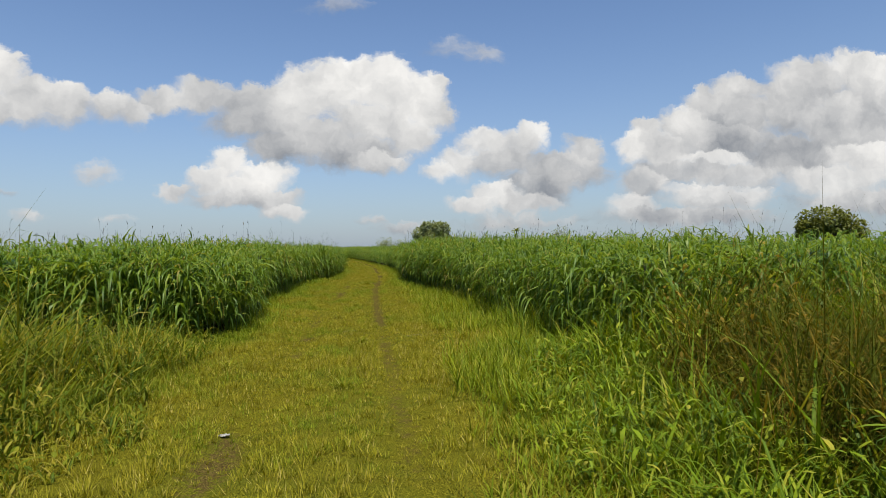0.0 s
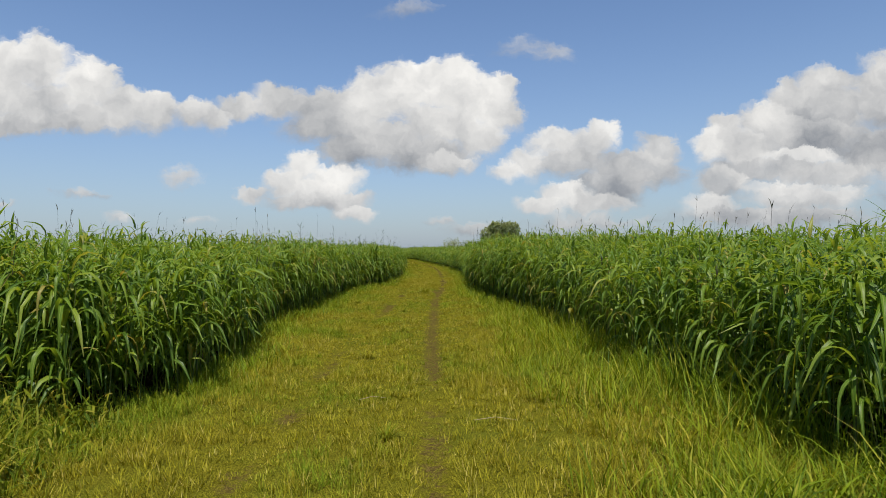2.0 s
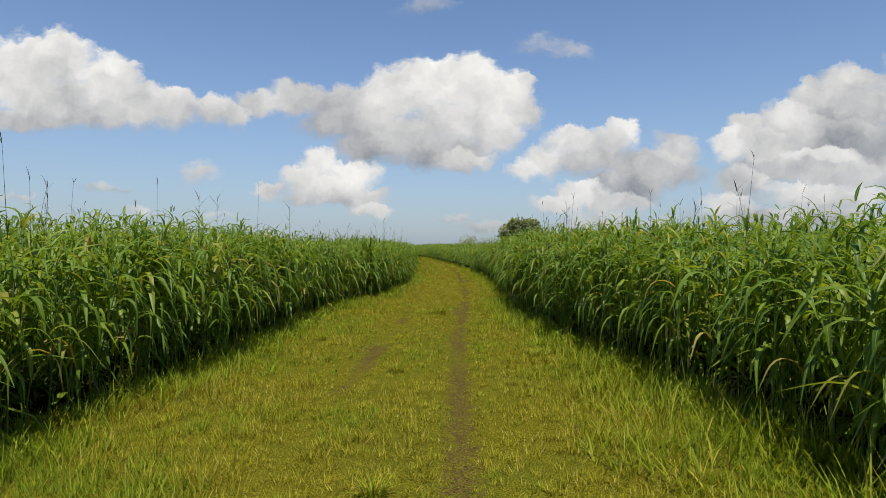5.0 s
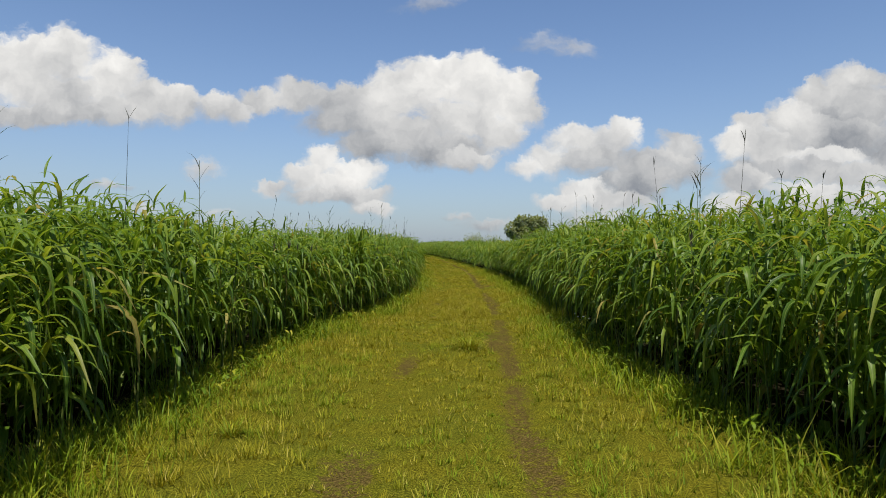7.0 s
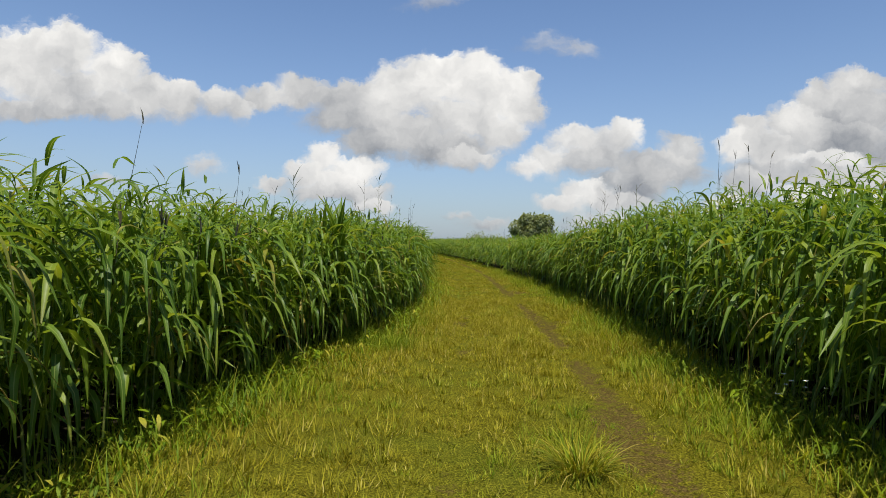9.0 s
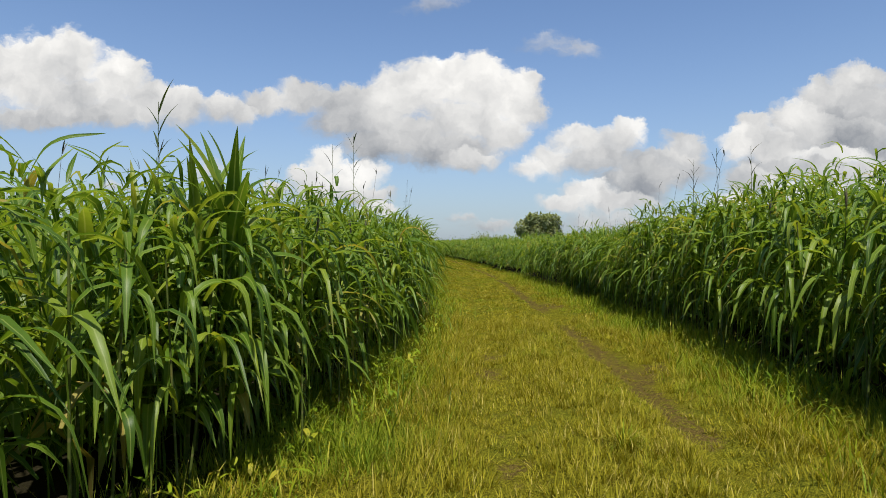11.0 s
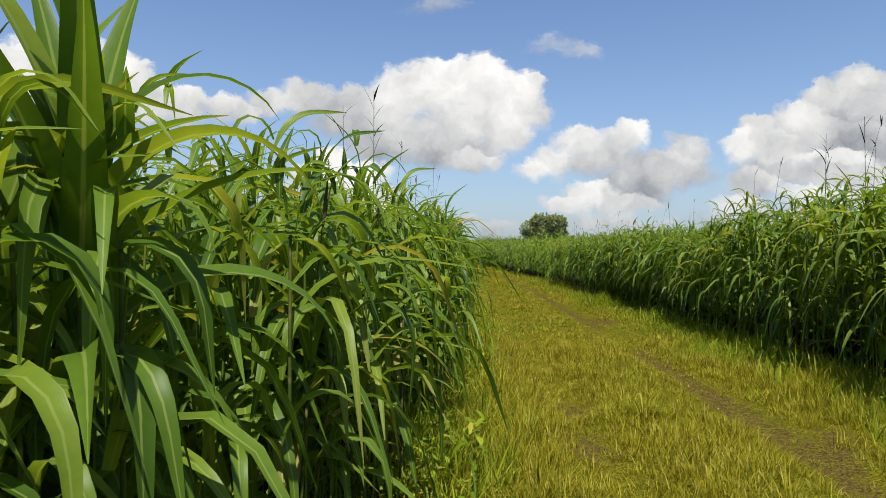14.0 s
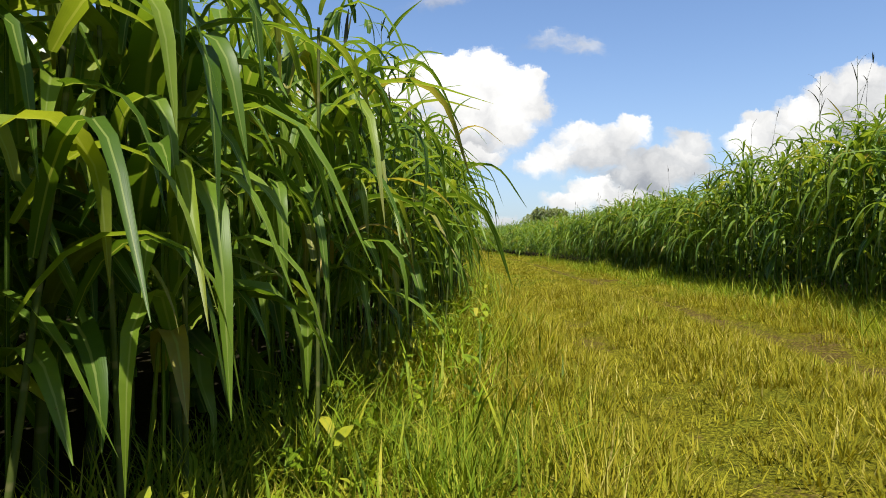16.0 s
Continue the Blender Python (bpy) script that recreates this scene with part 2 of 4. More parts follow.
LEAF = leaf_material("forage_leaf", [(0.0, (0.050, 0.105, 0.010)), (0.3, (0.086, 0.160, 0.015)), (0.7, (0.134, 0.215, 0.021)), (0.95, (0.205, 0.270, 0.030)), (1.0, (0.27, 0.22, 0.05))], (0.29, 0.35, 0.09), 0.44, 0.42, 1.6, 0.27)
DRY_LEAF = leaf_material("dry_leaf", [(0.0, (0.19, 0.16, 0.035)), (0.5, (0.28, 0.23, 0.06)), (1.0, (0.13, 0.15, 0.02))], (0.28, 0.24, 0.09), 0.7, 0.2)
WEED_LEAF = leaf_material("weed_leaf", [(0.0, (0.045, 0.080, 0.006)), (0.4, (0.100, 0.145, 0.009)), (0.75, (0.20, 0.205, 0.014)), (1.0, (0.34, 0.29, 0.05))], (0.22, 0.26, 0.03), 0.6, 0.35, 1.5, 0.1)
GREEN_WEED = leaf_material("green_weed", [(0.0, (0.048, 0.092, 0.004)), (0.4, (0.118, 0.190, 0.006)), (0.8, (0.205, 0.275, 0.010)), (1.0, (0.34, 0.31, 0.035))], (0.20, 0.26, 0.03), 0.55, 0.3, 1.5, 0.15)
VERGE = leaf_material("verge_grass", [(0.0, (0.085, 0.128, 0.006)), (0.4, (0.160, 0.215, 0.009)), (0.8, (0.245, 0.285, 0.014)), (1.0, (0.38, 0.34, 0.05))], (0.24, 0.28, 0.03), 0.6, 0.38, 1.5, 0.12)
BROWN_WEED = leaf_material("brown_weed", [(0.0, (0.030, 0.048, 0.004)), (0.45, (0.066, 0.082, 0.006)), (0.8, (0.125, 0.092, 0.010)), (1.0, (0.26, 0.185, 0.035))], (0.17, 0.15, 0.03), 0.8, 0.3, 1.5, 0.05)
SPIKE = leaf_material("seed_spike", [(0.0, (0.030, 0.034, 0.022)), (0.6, (0.055, 0.055, 0.035)), (1.0, (0.10, 0.085, 0.05))], (0.06, 0.06, 0.04), 0.8, 0.1)


def grass_material():
    m, n = surface("track_grass")
    place = n.add("ShaderNodeNewGeometry").outputs["Position"]
    r = chance(n)
    dry = n.ramp(r, [(0.0, (0.140, 0.145, 0.009)), (0.45, (0.240, 0.225, 0.014)), (0.85, (0.34, 0.300, 0.024)), (1.0, (0.48, 0.41, 0.12))])
    green = n.ramp(r, [(0.0, (0.085, 0.140, 0.007)), (0.5, (0.160, 0.225, 0.012)), (1.0, (0.30, 0.32, 0.030))])
    lush = n.add("ShaderNodeAttribute", attribute_name="lush").outputs["Fac"]
    patch = n.noise(place, 0.8, 5.0, 0.65)
    color = n.mix(n.step(n.math("ADD", lush, n.math("MULTIPLY", n.math("SUBTRACT", patch, 0.5), 1.9)), 0.15, 0.85), dry, green)
    clumps = n.step(n.noise(place, 3.2, 4.0, 0.65), 0.30, 0.68)
    color = n.mix(clumps, n.vec("MULTIPLY", color, (0.84, 0.80, 0.74)), n.vec("MULTIPLY", color, (1.14, 1.14, 1.1)))
    finish(n, color, 0.7, 0.1, None, translucent=0.3, through_color=n.vec("MULTIPLY", color, (1.4, 1.25, 0.6)))
    return m


GRASS = grass_material()


def ground_material():
    m, n = surface("ground")
    place = n.add("ShaderNodeNewGeometry").outputs["Position"]
    worn = n.add("ShaderNodeAttribute", attribute_name="worn").outputs["Fac"]
    fine = n.noise(place, 70.0, 5.0, 0.7)
    middle = n.noise(place, 5.0, 4.0, 0.6)
    broad = n.noise(place, 0.7, 3.0, 0.55)
    thatch = n.ramp(fine, [(0.35, (0.024, 0.022, 0.004)), (0.5, (0.090, 0.082, 0.007)), (0.65, (0.23, 0.204, 0.017))])
    green = n.ramp(fine, [(0.35, (0.022, 0.028, 0.004)), (0.55, (0.092, 0.102, 0.010)), (0.68, (0.22, 0.21, 0.021))])
    grassy = n.mix(n.step(n.math("ADD", broad, n.math("MULTIPLY", n.math("SUBTRACT", middle, 0.5), 0.5)), 0.35, 0.75, 0.0, 0.75), thatch, green)
    soil = n.ramp(n.noise(place, 60.0, 4.0, 0.7), [(0.35, (0.020, 0.014, 0.005)), (0.5, (0.072, 0.050, 0.015)), (0.68, (0.18, 0.125, 0.040))])
    bare = n.math("ADD", n.math("MULTIPLY", worn, n.step(n.noise(place, 22.0, 4.0, 0.7), 0.32, 0.58, 0.35, 1.0)), n.math("MULTIPLY", n.math("SUBTRACT", n.noise(place, 7.0, 6.0, 0.7), 0.54), 1.7))
    color = n.mix(n.step(bare, 0.30, 0.80, 0.0, 0.95), grassy, soil)
    # litter colour taken near black, painting in the shade under the crop
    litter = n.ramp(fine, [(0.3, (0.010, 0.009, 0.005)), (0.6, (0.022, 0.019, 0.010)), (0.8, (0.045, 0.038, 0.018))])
    color = n.mix(n.add("ShaderNodeAttribute", attribute_name="crop_shade").outputs["Fac"], color, litter)
    height = n.math("ADD", n.math("MULTIPLY", fine, 0.5), middle)
    finish(n, color, 1.0, 0.0, height, 0.45, 0.04)
    return m


GROUND = ground_material()


def bark_material():
    m, n = surface("bark")
    place = n.add("ShaderNodeNewGeometry").outputs["Position"]
    color = n.ramp(n.noise(place, 6.0, 5.0, 0.7), [(0.3, (0.05, 0.04, 0.03)), (0.7, (0.15, 0.12, 0.09))])
    finish(n, color, 0.9, 0.1, n.noise(place, 20.0, 4.0, 0.6), 0.6, 0.05)
    return m


BARK = bark_material()


def stalk_material():
    m, n = surface("forage_stalk")
    place = n.add("ShaderNodeNewGeometry").outputs["Position"]
    z = n.add("ShaderNodeSeparateXYZ", {0: place}).outputs[2]
    bands = n.math("SINE", n.math("MULTIPLY", z, 34.0))
    color = n.ramp(n.noise(place, 9.0, 3.0, 0.6), [(0.3, (0.04, 0.065, 0.012)), (0.6, (0.085, 0.105, 0.022)), (0.8, (0.15, 0.125, 0.04))])
    color = n.mix(n.step(bands, 0.93, 1.0, 0.0, 0.6), color, rgb(0.16, 0.15, 0.06))
    finish(n, color, 0.6, 0.1)
    return m


STALK = stalk_material()


def canopy_material():
    m, n = surface("far_crop")
    place = n.add("ShaderNodeNewGeometry").outputs["Position"]
    tuft = n.noise(place, 7.0, 5.0, 0.7)
    broad = n.noise(place, 0.25, 3.0, 0.55)
    color = n.ramp(tuft, [(0.3, (0.012, 0.035, 0.006)), (0.5, (0.04, 0.10, 0.017)), (0.72, (0.085, 0.16, 0.03))])
    color = n.mix(n.step(broad, 0.35, 0.7, 0.0, 0.4), color, n.vec("MULTIPLY", color, (1.4, 1.2, 0.9)))
    finish(n, color, 0.7, 0.2, tuft, 1.0, 0.3)
    return m


CANOPY = canopy_material()


def tree_leaf_material(name, dark, light):
    m, n = surface(name)
    r = chance(n)
    color = n.ramp(r, [(0.0, dark), (1.0, light)])
    finish(n, color, 0.55, 0.25, None, translucent=0.42, through_color=n.vec("MULTIPLY", color, (1.5, 1.4, 0.7)))
    return m


# leaves of the far trees, paler because distance haze is put into their colour
HAZY_TREE_LEAF = tree_leaf_material("hazy_tree_leaf", (0.17, 0.21, 0.095), (0.30, 0.325, 0.165))
DARK_TREE_LEAF = tree_leaf_material("dark_tree_leaf", (0.105, 0.125, 0.026), (0.215, 0.225, 0.058))


def plain_material(name, color, rough=0.6):
    m, n = surface(name)
    place = n.add("ShaderNodeTexCoord").outputs["Object"]
    c = n.mix(n.step(n.noise(place, 40.0, 3.0, 0.6), 0.35, 0.7, 0.0, 0.5), rgb(*color), rgb(*(v * 0.6 for v in color)))
    finish(n, c, rough, 0.3)
    return m


# ---- mesh tools ----
def mesh_of(name, verts, quads, uv=None, smooth=True, fields=None, tris=None):
    """A mesh from arrays of points and four-cornered (and three-cornered) faces."""
    me = bpy.data.meshes.new(name)
    verts = np.asarray(verts, np.float32).reshape(-1, 3)
    quads = np.asarray(quads, np.int32).reshape(-1, 4)
    tris = np.zeros((0, 3), np.int32) if tris is None else np.asarray(tris, np.int32).reshape(-1, 3)
    corners = np.concatenate([quads.ravel(), tris.ravel()])
    starts = np.concatenate([np.arange(len(quads)) * 4, len(quads) * 4 + np.arange(len(tris)) * 3]).astype(np.int32)
    me.vertices.add(len(verts))
    me.vertices.foreach_set("co", verts.ravel())
    me.loops.add(len(corners))
    me.loops.foreach_set("vertex_index", corners)
    me.polygons.add(len(starts))
    me.polygons.foreach_set("loop_start", starts)
    me.polygons.foreach_set("use_smooth", np.full(len(starts), smooth))
    if uv is not None:
        layer = me.uv_layers.new(name="UVMap")
        layer.data.foreach_set("uv", np.asarray(uv, np.float32).reshape(-1, 2)[corners].ravel())
    for key, values in (fields or {}).items():
        me.attributes.new(key, "FLOAT", "POINT").data.foreach_set("value", np.asarray(values, np.float32))
    me.update(calc_edges=True)
    me.validate()
    return me


def ribbons(base, turn, rise, length, width, droop, segments, folded=True, bend=1.4, twist=None, shape="leaf", start=0.0):
    """Arching blades: from base points, towards turn, rising at rise and falling over by droop (radians). Points, faces and uv."""
    base, turn, rise, length, width, droop = (np.asarray(v, float) for v in (base, turn, rise, length, width, droop))
    count = len(base)
    s = np.linspace(0, 1, segments + 1)
    mid = (s[:-1] + s[1:]) / 2
    def fall(v):
        if bend > 0:
            return v ** bend
        w = np.clip((v - 0.04) / 0.72, 0, 1)      # upright, one arch, then hanging straight
        return w * w * (3 - 2 * w)

    el = rise[:, None] - droop[:, None] * fall(mid)[None, :]
    step = (length / segments)[:, None]
    out = np.concatenate([np.zeros((count, 1)), np.cumsum(np.cos(el) * step, 1)], 1)
    up = np.concatenate([np.zeros((count, 1)), np.cumsum(np.sin(el) * step, 1)], 1)
    ahead = np.stack([np.cos(turn), np.sin(turn), np.zeros(count)], 1)
    side = np.stack([-np.sin(turn), np.cos(turn), np.zeros(count)], 1)
    line = base[:, None, :] + out[..., None] * ahead[:, None, :]
    line[..., 2] += up
    el_at = rise[:, None] - droop[:, None] * fall(s)[None, :]
    normal = -np.sin(el_at)[..., None] * ahead[:, None, :] + np.cos(el_at)[..., None] * np.array((0, 0, 1.0))
    across = np.broadcast_to(side[:, None, :], line.shape)
    if twist is not None:
        a = np.asarray(twist, float)[:, None] * s[None, :]
        across, normal = (np.cos(a)[..., None] * across + np.sin(a)[..., None] * normal, np.cos(a)[..., None] * normal - np.sin(a)[..., None] * across)
    if shape == "leaf":
        profile = np.minimum(1.0, 0.45 + 2.4 * s) * np.clip(1.0 - np.clip(s - 0.35, 0, 1) / 0.65, 0.0, 1) ** 0.75
    elif shape == "spike":
        profile = np.sin(np.pi * np.clip(s * 0.9 + 0.08, 0, 1)) ** 0.7
    else:
        profile = (1.0 - s) ** 0.6
    profile = np.maximum(profile, 0.03)
    half = 0.5 * width[:, None] * profile[None, :]
    if folded:
        cols = [line - across * half[..., None] + normal * half[..., None] * 0.35, line, line + across * half[..., None] + normal * half[..., None] * 0.35]
        u = (0.0, 0.5, 1.0)
    else:
        cols = [line - across * half[..., None], line + across * half[..., None]]
        u = (0.0, 1.0)
    k = len(cols)
    verts = np.stack(cols, 2)
    uv = np.stack(np.broadcast_arrays(np.array(u)[None, None, :], s[None, :, None] + np.zeros((count, 1, 1))), -1)
    per = (segments + 1) * k
    i, j = np.meshgrid(np.arange(segments), np.arange(k - 1), indexing="ij")
    a = (i * k + j).ravel()
    quad = np.stack([a, a + 1, a + k + 1, a + k], 1)
    quads = quad[None] + (np.arange(count) * per)[:, None, None]
    return verts.reshape(-1, 3), quads.reshape(-1, 4), uv.reshape(-1, 2)


def tubes(base, top, radius, taper=0.6, sides=5):
    """Straight tapered stems between points: points, faces and uv."""
    base, top = np.asarray(base, float), np.asarray(top, float)
    count = len(base)
    radius = np.broadcast_to(np.asarray(radius, float), (count,))
    a = np.arange(sides) / sides * 2 * np.pi
    ring = np.stack([np.cos(a), np.sin(a), np.zeros(sides)], 1)
    low = base[:, None] + ring[None] * radius[:, None, None]
    high = top[:, None] + ring[None] * radius[:, None, None] * taper
    verts = np.concatenate([low, high], 1)
    j = np.arange(sides)
    quad = np.stack([j, (j + 1) % sides, (j + 1) % sides + sides, j + sides], 1)
    quads = quad[None] + (np.arange(count) * 2 * sides)[:, None, None]
    uv = np.tile(np.concatenate([np.stack([j / sides, 0 * j], 1), np.stack([j / sides, 0 * j + 0.5], 1)]), (count, 1))
    return verts.reshape(-1, 3), quads.reshape(-1, 4), uv


def join(*pieces):
    verts, quads, uv, at = [], [], [], 0
    for v, q, w in pieces:
        verts.append(v), quads.append(q + at), uv.append(w)
        at += len(v)
    return np.concatenate(verts), np.concatenate(quads), np.concatenate(uv)


def stuff(name, piece, material, label, category, fields=None):
    me = mesh_of(name, *piece, fields=fields)
    me.materials.append(material)
    return tagged(new(name, me), label, category, kind="stuff")


def part(name, me, material, parent, label=""):
    if material is not None and not me.materials:
        me.materials.append(material)
    ob = new(name, me)
    ob.parent = parent
    return tagged(ob, label)


# ---- plan ----
LEFT_Y = (16.8, 18.4, 20.6, 22, 23.6, 25.5, 27.2, 31, 34, 37, 40, 42.5, 45, 47.5, 50, 54, 60, 74, 94, 124, 200)
LEFT_X = (-2.85, -2.1, -2.1, -2.45, -2.75, -2.8, -2.55, -2.38, -2.42, -2.02, -1.22, -0.92, -0.76, -0.78, -0.9, -1.1, -1.3, -1.8, -3.4, -8, -24)
RIGHT_Y = (12.5, 15, 20, 25, 28, 31.5, 34, 36.5, 39, 42, 46, 49, 54, 60, 65, 68, 74, 84, 99, 124, 200)
RIGHT_X = (4.7, 4.4, 3.9, 3.8, 3.5, 3.0, 2.8, 2.75, 2.9, 3.05, 3.15, 3.2, 3.05, 2.8, 2.5, 2.3, 1.8, 0.8, -0.8, -4.2, -17)


def left_edge(y):
    return np.interp(y, LEFT_Y, LEFT_X)


def right_edge(y):
    return np.interp(y, RIGHT_Y, RIGHT_X)


RUT_Y = (-5, 15, 22, 31, 36, 42.5, 56, 64, 84, 124)
RUT_LEFT = (-1.1, -0.62, -0.65, -0.2, -0.05, 0.25, 0.35, 0.1, -1.4, -6.6)
RUT_RIGHT = (0.8, 0.95, 0.95, 1.1, 1.42, 1.66, 1.7, 1.5, 0.1, -5.1)


def rut_depth(x, y):
    """How far a place lies in a wheel rut, 0 to 1."""
    a = np.exp(-(((x - np.interp(y, RUT_Y, RUT_LEFT)) / 0.23) ** 2))
    b = np.exp(-(((x - np.interp(y, RUT_Y, RUT_RIGHT)) / 0.20) ** 2))
    return np.maximum(a, b)


def rut_wear(x, y):
    """How bare the ruts are: the left one only in patches, the right one for long stretches."""
    a = np.exp(-(((x - np.interp(y, RUT_Y, RUT_LEFT)) / 0.20) ** 2)) * np.clip((drift(x * 0.5, y, 1.9, 3) - 0.45) * 3.0, 0, 1) * np.interp(y, (36, 38), (1.0, 0.45))
    b = np.exp(-(((x - np.interp(y, RUT_Y, RUT_RIGHT)) / 0.21) ** 2)) * np.clip((drift(x * 0.5, y, 2.6, 4) - 0.12) * 2.6, 0, 1)
    return np.maximum(a, b) * np.interp(y, (10, 15, 18), (0.62, 0.75, 1.0))


PATCHES = ((-0.78, 10.0, 0.26, 1.0), (-0.6, 17.2, 0.2, 0.5), (-0.3, 29.7, 0.26, 0.7), (1.1, 30.2, 0.22, 1.4), (1.2, 35.5, 0.2, 1.2), (0.14, 42.1, 0.26, 0.4),
           (0.2, 43.2, 0.28, 0.4), (1.65, 43.2, 0.32, 0.45), (1.75, 42.1, 0.30, 0.5), (2.05, 42.4, 0.2, 0.3), (0.13, 39.4, 0.16, 0.2), (2.0, 49.2, 0.4, 0.8))


def worn_patch(x, y):
    """Bare muddy spots along the ruts."""
    worn = 0 * x
    for px, py, rx, ry in PATCHES:
        worn = np.maximum(worn, np.exp(-(((x - px) / rx) ** 2) - ((y - py) / ry) ** 2))
    return worn


def ground_height(x, y):
    bumps = 0.018 * np.sin(1.9 * x + 0.7 * y) * np.sin(0.9 * y - 1.3 * x) + 0.012 * np.sin(4.1 * x + 1.1) * np.sin(3.3 * y)
    return (-0.055 * rut_depth(x, y) + bumps) * np.exp(-((np.abs(x) / 30) ** 4))


def drift(x, y, size, seed):
    """Smooth random field from 0 to 1 over the plan, with features of the given size."""
    table = np.random.default_rng(seed).random((64, 64))
    total, weight = 0, 0
    for k in range(3):
        u, v = np.asarray(x) / size * 2 ** k + 11.3 * k, np.asarray(y) / size * 2 ** k + 5.7 * k
        i, j = np.floor(u).astype(int), np.floor(v).astype(int)
        a, b = u - i, v - j
        a, b = a * a * (3 - 2 * a), b * b * (3 - 2 * b)
        at = lambda p, q: table[p % 64, q % 64]
        total = total + 0.5 ** k * ((at(i, j) * (1 - a) + at(i + 1, j) * a) * (1 - b) + (at(i, j + 1) * (1 - a) + at(i + 1, j + 1) * a) * b)
        weight += 0.5 ** k
    return np.clip((total / weight - 0.5) * 1.7 + 0.5, 0, 1)


rng = np.random.default_rng(7)


# ---- ground ----
def build_ground():
    xs = np.concatenate([[-2500, -900, -300, -120, -50, -25, -14], np.arange(-9, 9.01, 0.125), [14, 25, 50, 120, 300, 900, 2500]])
    ys = np.concatenate([[-2500, -800, -250, -80, -30, -12], np.arange(-4, 92, 0.28), np.arange(93, 140, 3.0), [180, 260, 500, 1200, 2600]])
    gx, gy = np.meshgrid(xs, ys)
    gz = ground_height(gx, gy)
    worn = rut_wear(gx, gy) * (gy > -4) * (gy < 120)
    # bare soil under the crop, its shade painted into the ground colour
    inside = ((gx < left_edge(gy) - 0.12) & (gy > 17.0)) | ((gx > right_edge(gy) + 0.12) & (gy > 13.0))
    worn = np.maximum(worn, 1.1 * worn_patch(gx, gy))
    nx, ny = len(xs), len(ys)
    i, j = np.meshgrid(np.arange(ny - 1), np.arange(nx - 1), indexing="ij")
    a = (i * nx + j).ravel()
    me = mesh_of("ground", np.stack([gx, gy, gz], -1), np.stack([a, a + 1, a + nx + 1, a + nx], 1), fields={"worn": worn.ravel(), "crop_shade": inside.ravel().astype(float)})
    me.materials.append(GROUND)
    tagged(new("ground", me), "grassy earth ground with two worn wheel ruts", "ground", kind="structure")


build_ground()


# ---- forage crop ----
def plant_leaves(base, out_turn, lean, level, rng, tall=1.0, segments=5, folded=True, per=10, low=0.12, wide=1.0, bias=0.9):
    """Leaves of many plants at once. base: feet; out_turn: the way to the open side; lean: how strongly leaves favour it; level: height of each."""
    count = len(base)
    k = np.tile(np.arange(per), count)
    who = np.repeat(np.arange(count), per)
    frac = np.clip((k + rng.uniform(0.0, 1.0, len(k))) / per, 0, 1) ** bias
    frac = np.clip(low + (0.99 - low) * frac, 0.06, 0.99)
    h = level[who]
    foot = base[who].copy()
    foot[:, 2] += frac * h * 0.87
    foot[:, :2] += rng.normal(0, 0.04, (len(k), 2))
    plane = np.repeat(rng.uniform(0, 2 * np.pi, count), per)
    turn = plane + np.pi * (k % 2) + rng.normal(0, 0.6, len(k))
    pull = lean[who]
    vx = np.cos(turn) + pull * np.cos(out_turn[who])
    vy = np.sin(turn) + pull * np.sin(out_turn[who])
    turn = np.arctan2(vy, vx)
    crown = np.clip((frac - 0.74) / 0.18, 0, 1)
    rise = np.radians(rng.uniform(42, 78, len(k)))
    length = rng.uniform(0.46, 0.90, len(k)) * (0.75 + 0.35 * np.sin(np.pi * np.clip(frac, 0.1, 0.95))) * tall * (1 - 0.5 * crown)
    width = rng.uniform(0.040, 0.074, len(k)) * wide * (1 - 0.45 * crown)
    rise = rise + crown * rng.uniform(0.0, 0.35, len(k))
    hang = np.where(rng.random(len(k)) < 0.82, rng.uniform(58, 90, len(k)), rng.uniform(5, 58, len(k)))
    droop = (rise + np.radians(hang)) * (1 - crown * rng.uniform(0.05, 0.78, len(k)))
    twist = rng.normal(0, 0.6, len(k))
    return ribbons(foot, turn, rise, length, width, droop, segments, folded, 0, twist)


def growth(x, y):
    """How the crop's height varies along the two sides of the track."""
    left = np.interp(y, (16, 22, 28, 31, 34, 38, 41, 47, 52, 90), (0.95, 0.98, 1.04, 1.07, 1.02, 0.94, 0.95, 0.98, 0.94, 0.92))
    right = np.interp(y, (13, 22, 28, 34, 40, 46.5, 48.0, 60, 90), (0.92, 0.96, 1.03, 1.08, 1.10, 1.13, 0.90, 0.89, 0.90))
    return np.where(np.asarray(x) < 0.8, left, right)


def stand(name, x, y, z, out_turn, lean, rng, segments, folded, per, low, label, stems=True, wide=1.0, level=(1.98, 2.38), bias=0.9, deep=None, reach=1.0):
    """A joined stand of forage plants at the given feet."""
    base = np.stack([x, y, z], 1)
    h = np.where(rng.random(len(x)) < 0.12, 1.09, 1.0) * rng.uniform(*level, len(x)) * growth(x, y) * (1.03 if deep is None else np.interp(deep, (0.0, 0.6, 1.6), (0.90, 0.97, 1.03)))
    pieces = [plant_leaves(base, out_turn, lean, h, rng, reach, segments, folded, per, low, wide, bias)]
    if stems:
        top = base + np.stack([rng.normal(0, 0.06, len(x)), rng.normal(0, 0.06, len(x)), h * 0.70], 1)
        pieces.append(tubes(base - (0, 0, 0.03), top, rng.uniform(0.005, 0.008, len(x)), 0.6, 4))
    return stuff(name, join(*pieces), LEAF, label, "forage crop")


